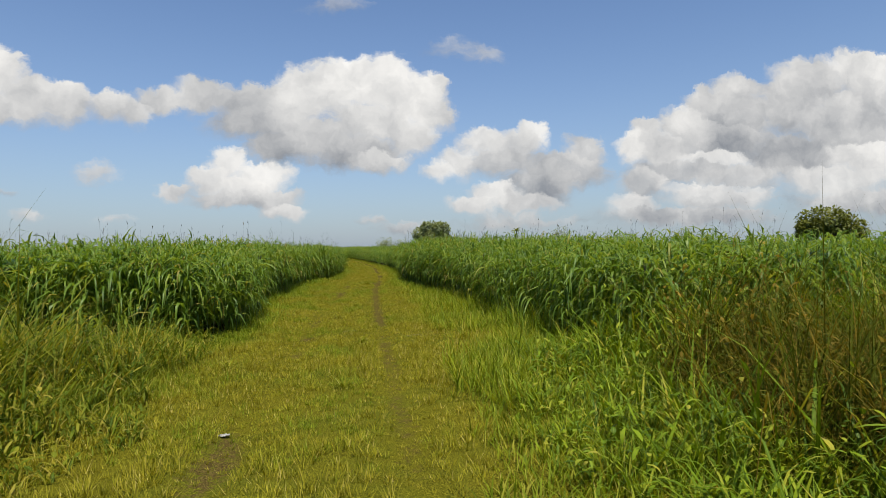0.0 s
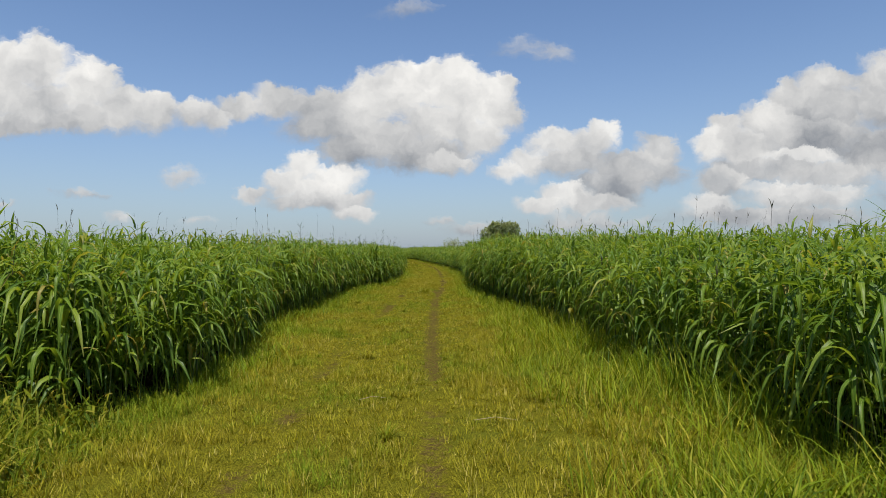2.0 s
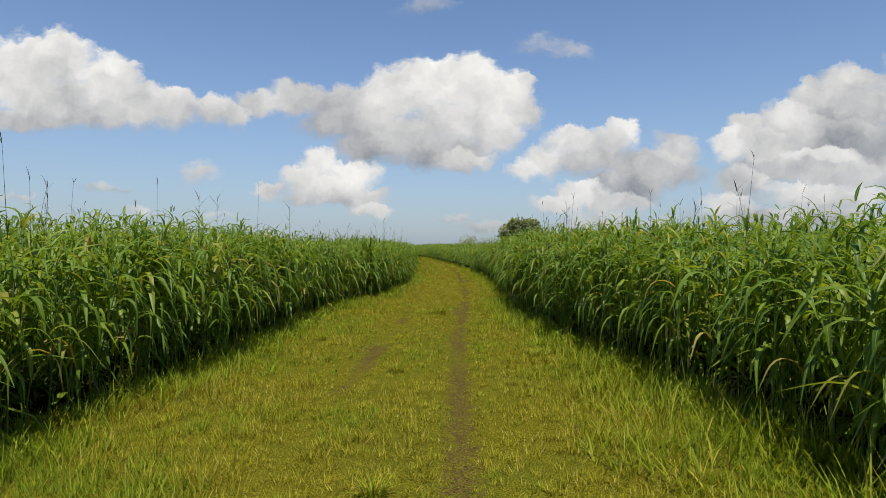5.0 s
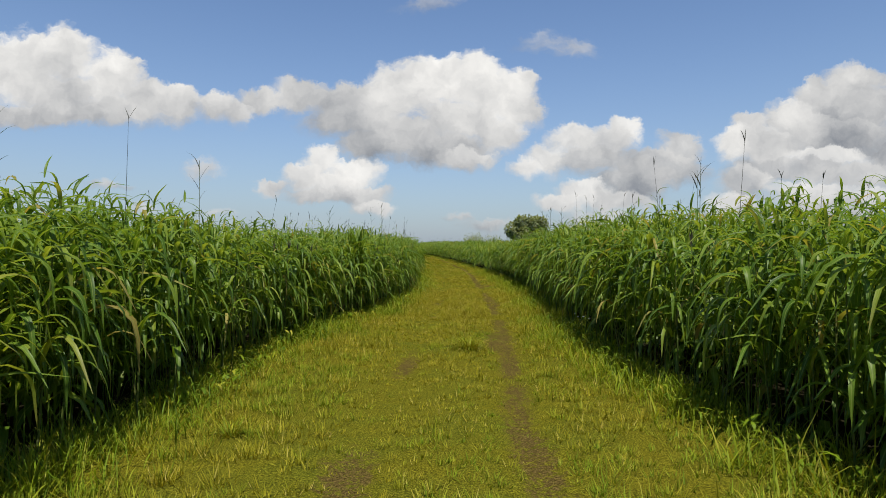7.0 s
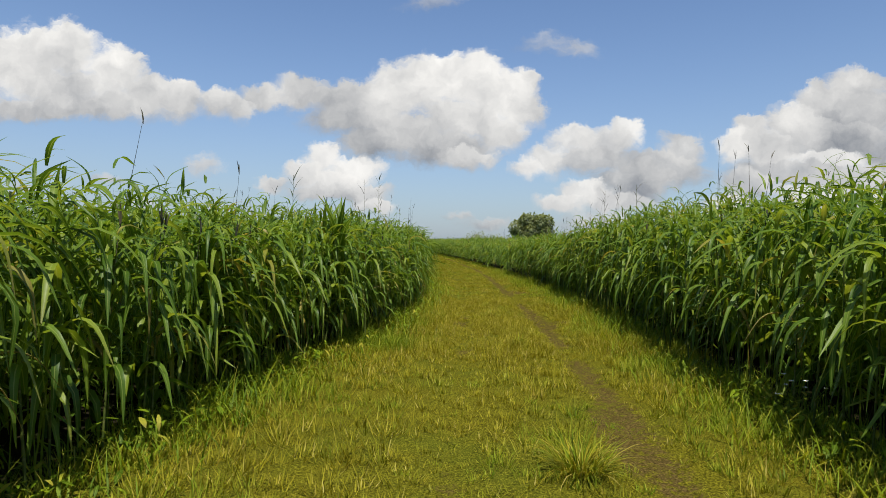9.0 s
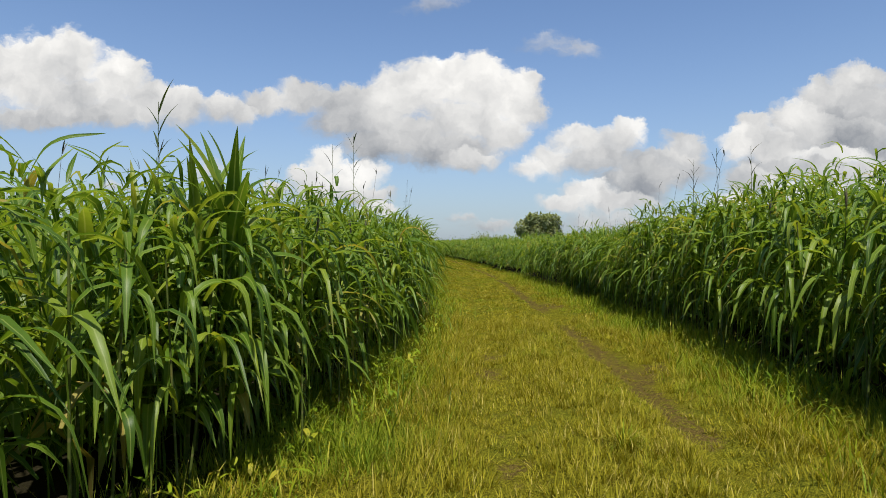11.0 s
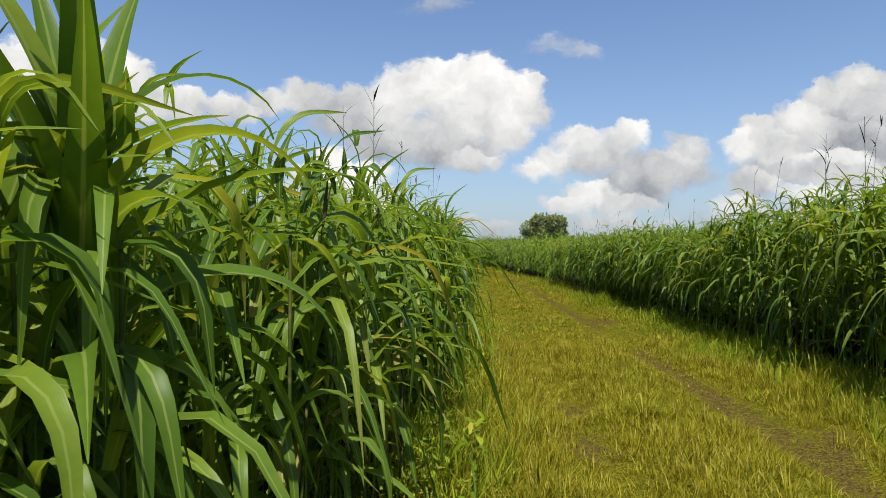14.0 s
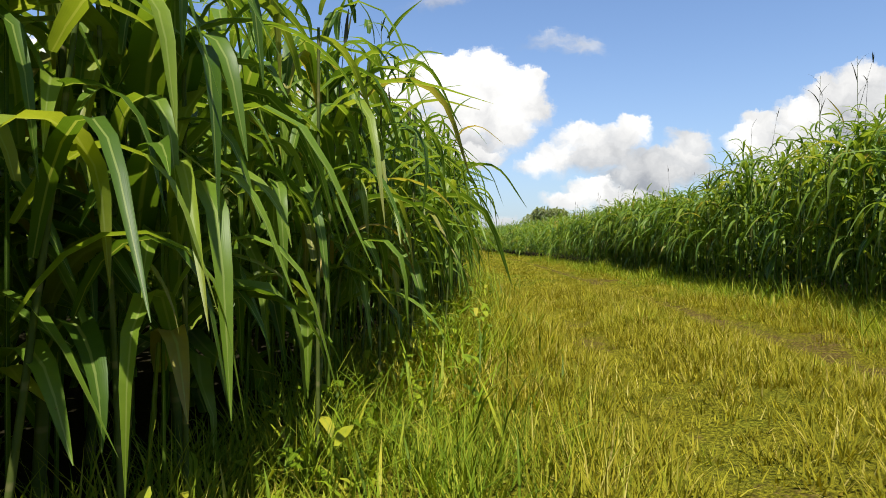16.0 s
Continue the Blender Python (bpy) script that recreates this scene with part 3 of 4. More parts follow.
def fill(rng, y0, y1, deep0, deep1, per_m2, side):
    """Feet of plants from deep0 to deep1 metres behind the edge on one side of the track."""
    count = int((y1 - y0) * (deep1 - deep0) * per_m2)
    y = rng.uniform(y0, y1, count)
    d = rng.uniform(deep0, deep1, count)
    x = left_edge(y) - d if side < 0 else right_edge(y) + d
    return x, y, ground_height(x, y), d


LABEL = "dense stand of tall green forage grass with drooping leaves beside the track"
for side in (-1, 1):
    y_first = 17.0 if side < 0 else 13.0
    out = 0.0 if side < 0 else np.pi
    for y0, y1, low in ((y_first, 24, 0.12), (24, 34, 0.33), (34, 58, 0.15 if side < 0 else 0.30)):
        x, y, z, d = fill(rng, y0, y1, 0.05, 0.60, 15, side)
        stand("forage_crop", x, y, z, np.full(len(x), out), 0.45 * np.exp(-d / 0.5), rng, 7, True, 13, low, LABEL, deep=d, bias=0.78, reach=1.02)
        x, y, z, d = fill(rng, y0, y1, 0.60, 1.6, 13, side)
        stand("forage_crop", x, y, z, np.full(len(x), out), 0.1 + 0 * d, rng, 5, True, 11, low + 0.05, LABEL, bias=0.75, deep=d)
    x, y, z, d = fill(rng, y_first, 58, 1.6, 4.0, 10, side)
    stand("forage_crop", x, y, z, np.full(len(x), out), 0 * d, rng, 3, False, 9, 0.40, LABEL, False, wide=1.35, bias=0.7)
    x, y, z, d = fill(rng, y_first, 58, 0.35, 2.6, 9, side)
    stand("forage_crop", x, y, z, np.full(len(x), out), 0 * d, rng, 3, False, 8, 0.06, "lower withering leaves in the shade of the forage crop", False, 1.5, (1.0, 1.35), 1.0)
    x, y, z, d = fill(rng, y_first, 58, 4.0, 12.0, 5, side)
    stand("forage_crop", x, y, z, np.full(len(x), out), 0 * d, rng, 3, False, 5, 0.66, LABEL, False, 1.5)
    x, y, z, d = fill(rng, 58, 130, 0.0, 2.2, 10, side)
    stand("forage_crop", x, y, z, np.full(len(x), out), 0.9 * np.exp(-d / 0.5), rng, 3, False, 10, 0.10, LABEL, False, 1.3, deep=d)
    x, y, z, d = fill(rng, 58, 130, 2.2, 7.0, 4, side)
    stand("forage_crop", x, y, z, np.full(len(x), out), 0 * d, rng, 2, False, 4, 0.6, LABEL, False, 2.0)

# ends of the fields that face the start of the track
x = rng.uniform(-32, -2.9, 560)
y = 17.0 + 1.6 * rng.random(560) - 0.012 * (x + 3)
stand("forage_crop", x, y, ground_height(x, y), np.full(560, -np.pi / 2), 0.6 * np.exp(-(y - 17) / 0.6), rng, 5, True, 13, 0.12, LABEL, bias=0.75, reach=1.15, deep=np.maximum(0, y - (17 if x.max() < 0 else 13)))
x = rng.uniform(4.7, 34, 520)
y = 13.0 + 1.6 * rng.random(520) + 0.03 * (x - 4.7)
stand("forage_crop", x, y, ground_height(x, y), np.full(520, -np.pi / 2), 0.6 * np.exp(-(y - 13) / 0.6), rng, 5, True, 13, 0.12, LABEL, bias=0.75, reach=1.15, deep=np.maximum(0, y - (17 if x.max() < 0 else 13)))
for x0, x1, y0, y1 in ((-34, -14.5, 18.5, 30), (15, 36, 15, 27)):
    count = int((x1 - x0) * (y1 - y0) * 3.6)
    x, y = rng.uniform(x0, x1, count), rng.uniform(y0, y1, count)
    stand("forage_crop", x, y, 0 * x, np.zeros(count), np.zeros(count), rng, 3, False, 4, 0.6, LABEL, False, 1.8)


def canopy(x0, x1, y0, y1, cells_x, cells_y, edge, label):
    """The closed top of a field farther in, with its sides down to the ground."""
    u, v = np.linspace(0, 1, cells_x), np.linspace(0, 1, cells_y)
    gv, gu = np.meshgrid(v, u, indexing="ij")
    gy = y0 + (y1 - y0) * gv ** 1.8
    near = edge(gy)
    gx = near + (x1 - near) * gu ** 2.2
    gz = 1.50 + 0.08 * np.sin(3.1 * gx) * np.sin(2.3 * gy) + rng.uniform(-0.15, 0.15, gx.shape)
    border = (gu == 0) | (gu == 1) | (gv == 0) | (gv == 1)
    gz = np.where(border, 0.0, gz)
    i, j = np.meshgrid(np.arange(cells_y - 1), np.arange(cells_x - 1), indexing="ij")
    a = (i * cells_x + j).ravel()
    quads = np.stack([a, a + 1, a + cells_x + 1, a + cells_x], 1)
    me = mesh_of("crop_field", np.stack([gx, gy, gz], -1), quads if x1 > x0 else quads[:, ::-1])
    me.materials.append(CANOPY)
    tagged(new("crop_field", me), label, "crop field", kind="stuff")


canopy(-13, -420, 18.3, 620, 90, 160, lambda y: left_edge(y) - 3.4, "wide field of green forage crop running to the horizon")
canopy(14, 420, 14.4, 620, 90, 160, lambda y: right_edge(y) + 3.4, "wide field of green forage crop running to the horizon")


# ---- single plants along the two edges ----
def forage_plant(rng, height, leaves, spike):
    """One plant as a thing: stalk, leaves, and a seed spike on some. It leans its leaves to +x."""
    thing = new("forage_plant")
    tagged(thing, "tall green forage grass plant with long arching leaves", "forage plant", "plants along the field edge")
    top = np.array([[rng.normal(0.04, 0.05), rng.normal(0, 0.05), height * 0.72]])
    part("stalk", mesh_of("stalk", *tubes([[0, 0, -0.04]], top, [0.010], 0.6, 6)), STALK, thing, "green jointed stalk")
    verts, quads, uv = plant_leaves(np.zeros((1, 3)), np.zeros(1), np.full(1, 0.5), np.full(1, height), rng, 1.10, 10, True, leaves, 0.27)
    nv, nq = len(verts) // leaves, len(quads) // leaves
    for i in range(leaves):
        me = mesh_of("leaf", verts[i * nv:(i + 1) * nv], quads[:nq], uv[i * nv:(i + 1) * nv])
        dry = i < 2 and rng.random() < 0.12
        part("leaf", me, DRY_LEAF if dry else LEAF, thing, "withered straw-coloured leaf" if dry else "")
    if spike:
        tall = rng.uniform(0.25, 0.5)
        stem = tubes(top - (0, 0, 0.1), top + (0.03, 0.02, tall), [0.004], 0.5, 4)
        head = ribbons(np.repeat(top + (0.03, 0.02, tall * 0.8), 3, 0), np.array([0, 2.1, 4.2]), np.radians([84, 80, 86]), np.full(3, 0.20), np.full(3, 0.018), np.radians([10, 20, 15]), 4, False, shape="spike")
        part("seed_spike", mesh_of("seed_spike", *join(stem, head)), SPIKE, thing, "thin dark seed spike")
    return thing


kinds = [forage_plant(rng, rng.uniform(2.1, 2.4), int(rng.integers(13, 17)), i % 10 == 0) for i in range(10)]
for i in range(300):
    side = -1 if i % 2 else 1
    y_at = (17.0 if side < 0 else 13.2) + (i // 2 + rng.uniform(-0.3, 0.3)) * (0.275 if side < 0 else 0.31)
    x_at = (left_edge(y_at) - 0.05 if side < 0 else right_edge(y_at) + 0.05) + rng.normal(0, 0.07)
    turn = (0 if side < 0 else 180) + rng.uniform(-65, 65)
    m = pose(float(x_at), float(y_at), float(ground_height(x_at, y_at)), rng.normal(0, 3), rng.normal(0, 3), turn) @ Matrix.Scale(0.87 * float(growth(x_at, y_at)), 4)
    if i < len(kinds):
        kinds[i].matrix_basis = m
    else:
        kind = kinds[int(rng.integers(len(kinds)))]
        kind_scale = kind.scale.copy()
        kind.scale = (1, 1, 1)
        copy_thing(kind, m)
        kind.scale = kind_scale


def broad_plant(x, y, height, turn, seed, wide=1.0, crown=()):
    """A taller plant with broad upright leaves round its crown. crown: more leaves, as height, turn, rise, length, width and droop."""
    r = np.random.default_rng(seed)
    thing = tagged(new("forage_plant"), "tall forage plant with broad upright green leaves", "forage plant", "plants along the field edge")
    thing.matrix_basis = pose(x, y, float(ground_height(x, y)), 0, 2, turn)
    part("stalk", mesh_of("stalk", *tubes([[0, 0, -0.04]], [[0.03, 0, height * 0.86]], [0.016], 0.55, 8)), STALK, thing, "thick green stalk")
    for i in range(17):
        f = 0.28 + 0.70 * i / 16
        base = np.array([[0.03 * f, 0, height * 0.80 * f]])
        upright = f > 0.72
        leaf = ribbons(base, [i * 2.6 + r.normal(0, 0.4)], np.radians([r.uniform(74, 88) if upright else r.uniform(50, 75)]), [r.uniform(0.5, 0.75) if upright else r.uniform(0.6, 0.85)], [r.uniform(0.05, 0.08) * wide], np.radians([r.choice((r.uniform(15, 60), r.uniform(110, 170))) if upright else r.uniform(110, 150)]), 12, True, 1.5 if upright else 1.1, [r.normal(0, 0.5)])
        part("leaf", mesh_of("leaf", *leaf), LEAF, thing)
    for z, way, rise, length, width, droop in crown:
        leaf = ribbons([[0.02, 0, z]], np.radians([way]), np.radians([rise]), [length], [width], np.radians([droop]), 14, True, 1.25, [r.normal(0, 0.25)])
        part("leaf", mesh_of("leaf", *leaf), LEAF, thing, "broad arching leaf")


broad_plant(-1.66, 39.15, 1.9, 0, 6, 1.2, ((1.34, -5, 76, 0.74, 0.070, 150), (1.28, 8, 52, 0.66, 0.075, 62), (1.30, 95, 84, 0.82, 0.100, 30), (1.36, 200, 82, 0.78, 0.105, 38),
                                          (1.22, 250, 78, 0.85, 0.100, 45), (1.26, 150, 80, 0.86, 0.095, 25), (1.18, 300, 76, 0.80, 0.090, 60)))
broad_plant(-1.84, 39.1, 1.75, 0, 26, 1.2, ((1.2, 60, 82, 0.85, 0.10, 30), (1.25, 170, 80, 0.80, 0.10, 45), (1.1, 280, 84, 0.90, 0.095, 25), (1.15, 10, 78, 0.75, 0.09, 70)))
broad_plant(-1.62, 39.4, 1.5, 200, 27)
broad_plant(-2.0, 39.0, 1.65, 250, 16)
broad_plant(-1.95, 39.5, 1.6, 20, 28)
broad_plant(-1.42, 40.4, 1.35, 310, 17)
broad_plant(-1.66, 39.9, 1.45, 130, 7)
broad_plant(-2.2, 38.6, 1.5, 70, 8)
broad_plant(-1.22, 41.6, 1.3, 200, 9)


# ---- seed spikes above the fields ----
def spikes(x, y, level, rng, label, thin=1.0):
    base = np.stack([x, y, level - 0.5], 1)
    lean = np.stack([rng.normal(0.04, 0.06, len(x)), rng.normal(0, 0.06, len(x)), 0.5 + rng.gamma(2.0, 0.08, len(x))], 1)
    top = base + lean
    stems = tubes(base, top, np.full(len(x), 0.0035 * thin), 0.4, 3)
    who = np.repeat(np.arange(len(x)), 2)
    heads = ribbons(top[who] - (0, 0, 0.05), rng.uniform(0, 6.28, len(who)), np.radians(rng.uniform(62, 88, len(who))), rng.uniform(0.08, 0.17, len(who)), thin * rng.uniform(0.007, 0.013, len(who)), np.radians(rng.uniform(5, 50, len(who))), 3, False, shape="spike")
    stuff("seed_spikes", join(stems, heads), SPIKE, label, "seed spikes")


for side in (-1, 1):
    y = np.concatenate([rng.uniform(17, 58, 85), rng.uniform(58, 125, 40)])
    d = 0.3 + 6.0 * rng.random(len(y)) ** 1.5
    x = left_edge(y) - d if side < 0 else right_edge(y) + d
    spikes(x, y, rng.uniform(2.08, 2.3, len(y)) * growth(x, y), rng, "thin dark seed spikes standing above the forage crop")
    y = rng.uniform(19, 75, 300)
    d = rng.uniform(3, 16, 300)
    x = left_edge(y) - d if side < 0 else right_edge(y) + d
    spikes(x, y, rng.uniform(2.2, 2.42, 300), rng, "hair-thin dark seed spikes standing above the field", 0.8)


def flag_shoot(x, y, low, high, blades, seed):
    """A single shoot that stands over the crop, with short narrow leaves on both sides."""
    r = np.random.default_rng(seed)
    thing = tagged(new("flag_shoot"), "dark slender shoot with narrow leaves standing above the crop", "shoot", "shoots above the crop")
    thing.location = (x, y, 0)
    lean = r.normal(0, 0.05, 2)
    part("stem", mesh_of("stem", *tubes([[0, 0, 0]], [[lean[0], lean[1], high]], [0.006], 0.4, 5)), STALK, thing)
    for i in range(blades):
        f = (i + 0.6) / blades
        z = low + (high - low) * f
        leaf = ribbons([[lean[0] * z / high, lean[1] * z / high, z - 0.06]], [np.pi * (i % 2) + r.normal(0, 0.5)], np.radians([r.uniform(58, 76)]), [r.uniform(0.16, 0.30)], [r.uniform(0.014, 0.022)], np.radians([r.uniform(10, 60)]), 4, True)
        part("leaf", mesh_of("leaf", *leaf), SPIKE if blades < 5 else DARK_SHOOT, thing)


DARK_SHOOT = leaf_material("shoot_leaf", [(0.0, (0.030, 0.055, 0.018)), (1.0, (0.075, 0.110, 0.030))], (0.09, 0.12, 0.05), 0.5, 0.25)
for k, (x, y, low, high, blades) in enumerate(((-1.53, 43.5, 2.2, 2.78, 7), (-2.4, 39.9, 2.0, 2.4, 5), (-1.85, 43.9, 2.2, 2.75, 3), (3.7, 44.5, 2.3, 2.8, 3), (3.45, 44.9, 2.2, 2.68, 4),
                                               (3.95, 44.0, 2.3, 2.75, 3), (-2.45, 32.4, 2.1, 2.58, 4), (3.6, 33.2, 2.2, 2.75, 4), (3.75, 33.5, 2.2, 2.62, 3), (-3.2, 30.2, 2.2, 2.6, 5), (-2.9, 28.6, 2.1, 2.5, 4))):
    flag_shoot(x, y, low, high, blades, 70 + k)


# ---- grass of the track and weeds ----
def grass(name, x, y, height, width, lush, rng, segments, label, material=GRASS, droop=(20, 95), shape="blade"):
    z = ground_height(x, y)
    piece = ribbons(np.stack([x, y, z - 0.006], 1), rng.uniform(0, 2 * np.pi, len(x)), np.radians(rng.uniform(48, 86, len(x))), height, width, np.radians(rng.uniform(*droop, len(x))), segments, False, shape=shape)
    per = (segments + 1) * 2
    return stuff(name, piece, material, label, "grass", {"lush": np.repeat(lush, per)} if material is GRASS else None)


def track_grass(y0, y1, tufts_m2, blades, width, tall, segments, label):
    """The turf of the track, in small tufts of spreading blades: thin where wheels pass, longer towards the crop."""
    count = int((y1 - y0) * 6.4 * tufts_m2)
    y = rng.uniform(y0, y1, count)
    lo, hi = np.maximum(left_edge(np.maximum(y, 16.8)) - 0.35, -4), right_edge(np.maximum(y, 12.5)) + 0.35
    x = lo + (hi - lo) * rng.random(count)
    rich = np.clip((drift(x, y, 0.5, 11) * 0.5 + drift(x, y, 1.7, 12) * 0.5 - 0.25) * 1.8, 0, 1)
    keep = rng.random(count) > np.maximum(0.90 * np.minimum(1, rut_wear(x, y) + 0.8 * worn_patch(x, y)), 0.36 * (1 - rich))
    x, y, lo, hi, rich = x[keep], y[keep], lo[keep], hi[keep], rich[keep]
    side = np.minimum(x - lo, hi - x)
    verge = np.exp(-np.maximum(side - 0.35, 0) / 0.75) * (0.45 + 0.55 * drift(x, y, 1.1, 16))
    size = (0.045 + 0.065 * rich * rng.random(len(x)) + 0.16 * verge * rng.random(len(x)) ** 1.3) * tall * (1 - 0.45 * rut_depth(x, y)) * (1 - 0.45 * np.minimum(1, rut_wear(x, y) + worn_patch(x, y)))
    lush = np.clip(1.2 * verge + 1.3 * (drift(x, y, 1.2, 15) - 0.44) + rng.normal(0, 0.22, len(x)), 0, 1)
    lush = np.clip(lush - 0.14 * (y > 38) - 0.7 * np.exp(-(((x - 1.1) / 0.7) ** 2) - ((y - 39.9) / 1.1) ** 2), 0, 1)
    who = np.repeat(np.arange(len(x)), blades)
    a = rng.uniform(0, 2 * np.pi, len(who))
    r = np.sqrt(rng.random(len(who)))
    bx = x[who] + np.cos(a) * r * (0.03 + 0.45 * size[who])
    by = y[who] + np.sin(a) * r * (0.03 + 0.45 * size[who])
    base = np.stack([bx, by, ground_height(bx, by) - 0.006], 1)
    piece = ribbons(base, a + rng.normal(0, 0.7, len(who)), np.radians(86 - 30 * r + rng.normal(0, 8, len(who))), size[who] * rng.uniform(0.7, 1.5, len(who)),
                    width * rng.uniform(0.6, 1.3, len(who)), np.radians(rng.uniform(5, 55, len(who))), segments, False, shape="blade")
    stuff("grass", piece, GRASS, label, "grass", {"lush": np.repeat(lush[who], (segments + 1) * 2)})


track_grass(5, 46, 58, 15, 0.0098, 1.0, 1, "short yellow-green turf covering the farm track")
track_grass(5.5, 27, 70, 15, 0.0078, 1.55, 1, "short yellow-green turf covering the farm track")
track_grass(38.8, 46.5, 84, 16, 0.0060, 1.45, 2, "ankle-high yellow-green grass on the farm track")
track_grass(5, 46, 9, 16, 0.0065, 1.7, 2, "longer grass tufts scattered over the farm track")
track_grass(46, 64, 46, 14, 0.013, 1.0, 1, "short yellow-green turf covering the farm track")
track_grass(64, 110, 13, 13, 0.032, 0.9, 1, "short yellow-green turf covering the farm track")


def weeds(x0, x1, y0, y1, per_m2, tall, material, label, width=0.021, where=None, droop=(25, 120)):
    """A patch of tangled weeds. tall: a height, or a function of the place."""
    count = int(abs(x1 - x0) * (y1 - y0) * per_m2)
    x, y = rng.uniform(x0, x1, count), rng.uniform(y0, y1, count)
    keep = where(x, y) if where else np.ones(count, bool)
    x, y = x[keep], y[keep]
    clump = np.clip((0.6 * drift(x, y, 0.55, 21) + 0.4 * drift(x, y, 1.8, 22) - 0.2) * 1.7, 0, 1)
    h = (tall(x, y) if callable(tall) else tall) * (0.16 + 0.84 * clump) * rng.uniform(0.4, 1.3, len(x))
    grass("weeds", x, y, h, rng.uniform(0.5, 1.5, len(x)) * width, clump, rng, 3, label, material, droop, "leaf")


def leafy(x0, x1, y0, y1, per_m2, tall, material, label, where):
    """Small broad-leaved weeds: many short leaves at all heights of a patch."""
    count = int((x1 - x0) * (y1 - y0) * per_m2)
    x, y = rng.uniform(x0, x1, count), rng.uniform(y0, y1, count)
    keep = where(x, y)
    x, y = x[keep], y[keep]
    clump = np.clip((drift(x, y, 0.7, 31) - 0.2) * 1.5, 0, 1)
    z = (tall(x, y) if callable(tall) else tall) * (0.3 + 0.7 * clump) * rng.random(len(x)) ** 0.6
    piece = ribbons(np.stack([x, y, z], 1), rng.uniform(0, 6.283, len(x)), np.radians(rng.uniform(-10, 60, len(x))), rng.uniform(0.05, 0.16, len(x)), rng.uniform(0.018, 0.042, len(x)), np.radians(rng.uniform(10, 110, len(x))), 3, False, shape="spike")
    stuff("weeds", piece, material, label, "weeds")


def left_bank(x, y):
    ragged = 1.6 * (drift(x, y, 1.5, 45) - 0.5)
    return (x > -7.2 + ragged) & (y > 5.8 + ragged) & (x < -1.75 - 0.05 * (y - 5) + 0.35 * np.sin(1.3 * y) + 0.3 * (drift(x, y, 0.5, 41) - 0.5))


def right_bank(x, y):
    ragged = 1.6 * (drift(x, y, 1.5, 46) - 0.5)
    return (x < 9.0 + ragged) & (y > 5.9 + ragged) & (x > 1.40 + 0.13 * (y - 5) + 0.3 * np.sin(1.1 * y) + 0.5 * (drift(x, y, 0.5, 42) - 0.5))


def thicket(x, y):
    return np.hypot((x - 5.6 - 0.35 * (y - 10)) / 1.8, (y - 10.4) / 2.4) + 0.5 * (drift(x, y, 0.8, 44) - 0.5) < 1


def left_tall(x, y):
    mound = 2.0 * np.exp(-(((x + 4.2) / 1.5) ** 2) - ((y - 13.0) / 1.9) ** 2)
    return 0.30 + mound + 0.5 * np.clip((-x - 2.2) / 1.2, 0, 1) + 0.6 * np.clip((-x - 4.5) / 1.5, 0, 1) * np.interp(y, (13, 16), (1.0, 0.4))


def right_tall(x, y):
    return np.interp(x - 0.08 * (y - 9), (1.5, 2.3, 3.2, 4.2, 6.0), (0.3, 0.5, 1.2, 1.8, 2.2)) * np.interp(y, (12, 15), (1.0, 0.7))


weeds(-7.5, -1.4, 5.5, 17.2, 300, left_tall, WEED_LEAF, "thigh-high tangle of green and straw-coloured weeds", where=left_bank)
leafy(-9, -1.4, 4.5, 17.0, 50, left_tall, WEED_LEAF, "broad-leaved green weeds in a tangle", left_bank)
weeds(2.0, 9.5, 7.0, 14.6, 260, right_tall, GREEN_WEED, "waist-high tangle of green weeds beside the track", where=lambda x, y: right_bank(x, y) & ~thicket(x, y))
leafy(2.0, 11, 4.5, 13.5, 70, right_tall, GREEN_WEED, "broad-leaved green weeds in a tangle", lambda x, y: right_bank(x, y) & ~thicket(x, y))
weeds(1.6, 4.2, 5.5, 30, 260, lambda x, y: 0.22 + 0.42 * np.clip((x - 1.9) / 1.4, 0, 1), VERGE, "tall bright green grass along the verge", 0.012,
      where=lambda x, y: (x > 2.15 + 0.25 * np.sin(0.9 * y) + 0.6 * (drift(x, y, 0.6, 43) - 0.5)) & (x < right_edge(y) + 0.2), droop=(10, 80))
weeds(1.1, 3.8, 6.0, 15, 380, 0.55, VERGE, "tall bright green grass along the verge", 0.013, where=lambda x, y: x > 1.15 + 0.10 * (y - 6) + 0.4 * (drift(x, y, 0.6, 53) - 0.5), droop=(10, 70))
weeds(1.8, 3.4, 30, 60, 200, 0.36, VERGE, "tall bright green grass along the verge", 0.011,
      where=lambda x, y: (x > right_edge(y) - 0.75 - 0.5 * (drift(x, y, 0.6, 55) - 0.5)) & (x < right_edge(y) + 0.1), droop=(10, 80))
weeds(-3.0, -0.3, 12, 47, 210, 0.32, VERGE, "tall bright green grass along the verge", 0.011,
      where=lambda x, y: (x < left_edge(y) + 0.55 + 0.5 * (drift(x, y, 0.6, 54) - 0.5)) & (x > left_edge(y) - 0.1), droop=(10, 80))


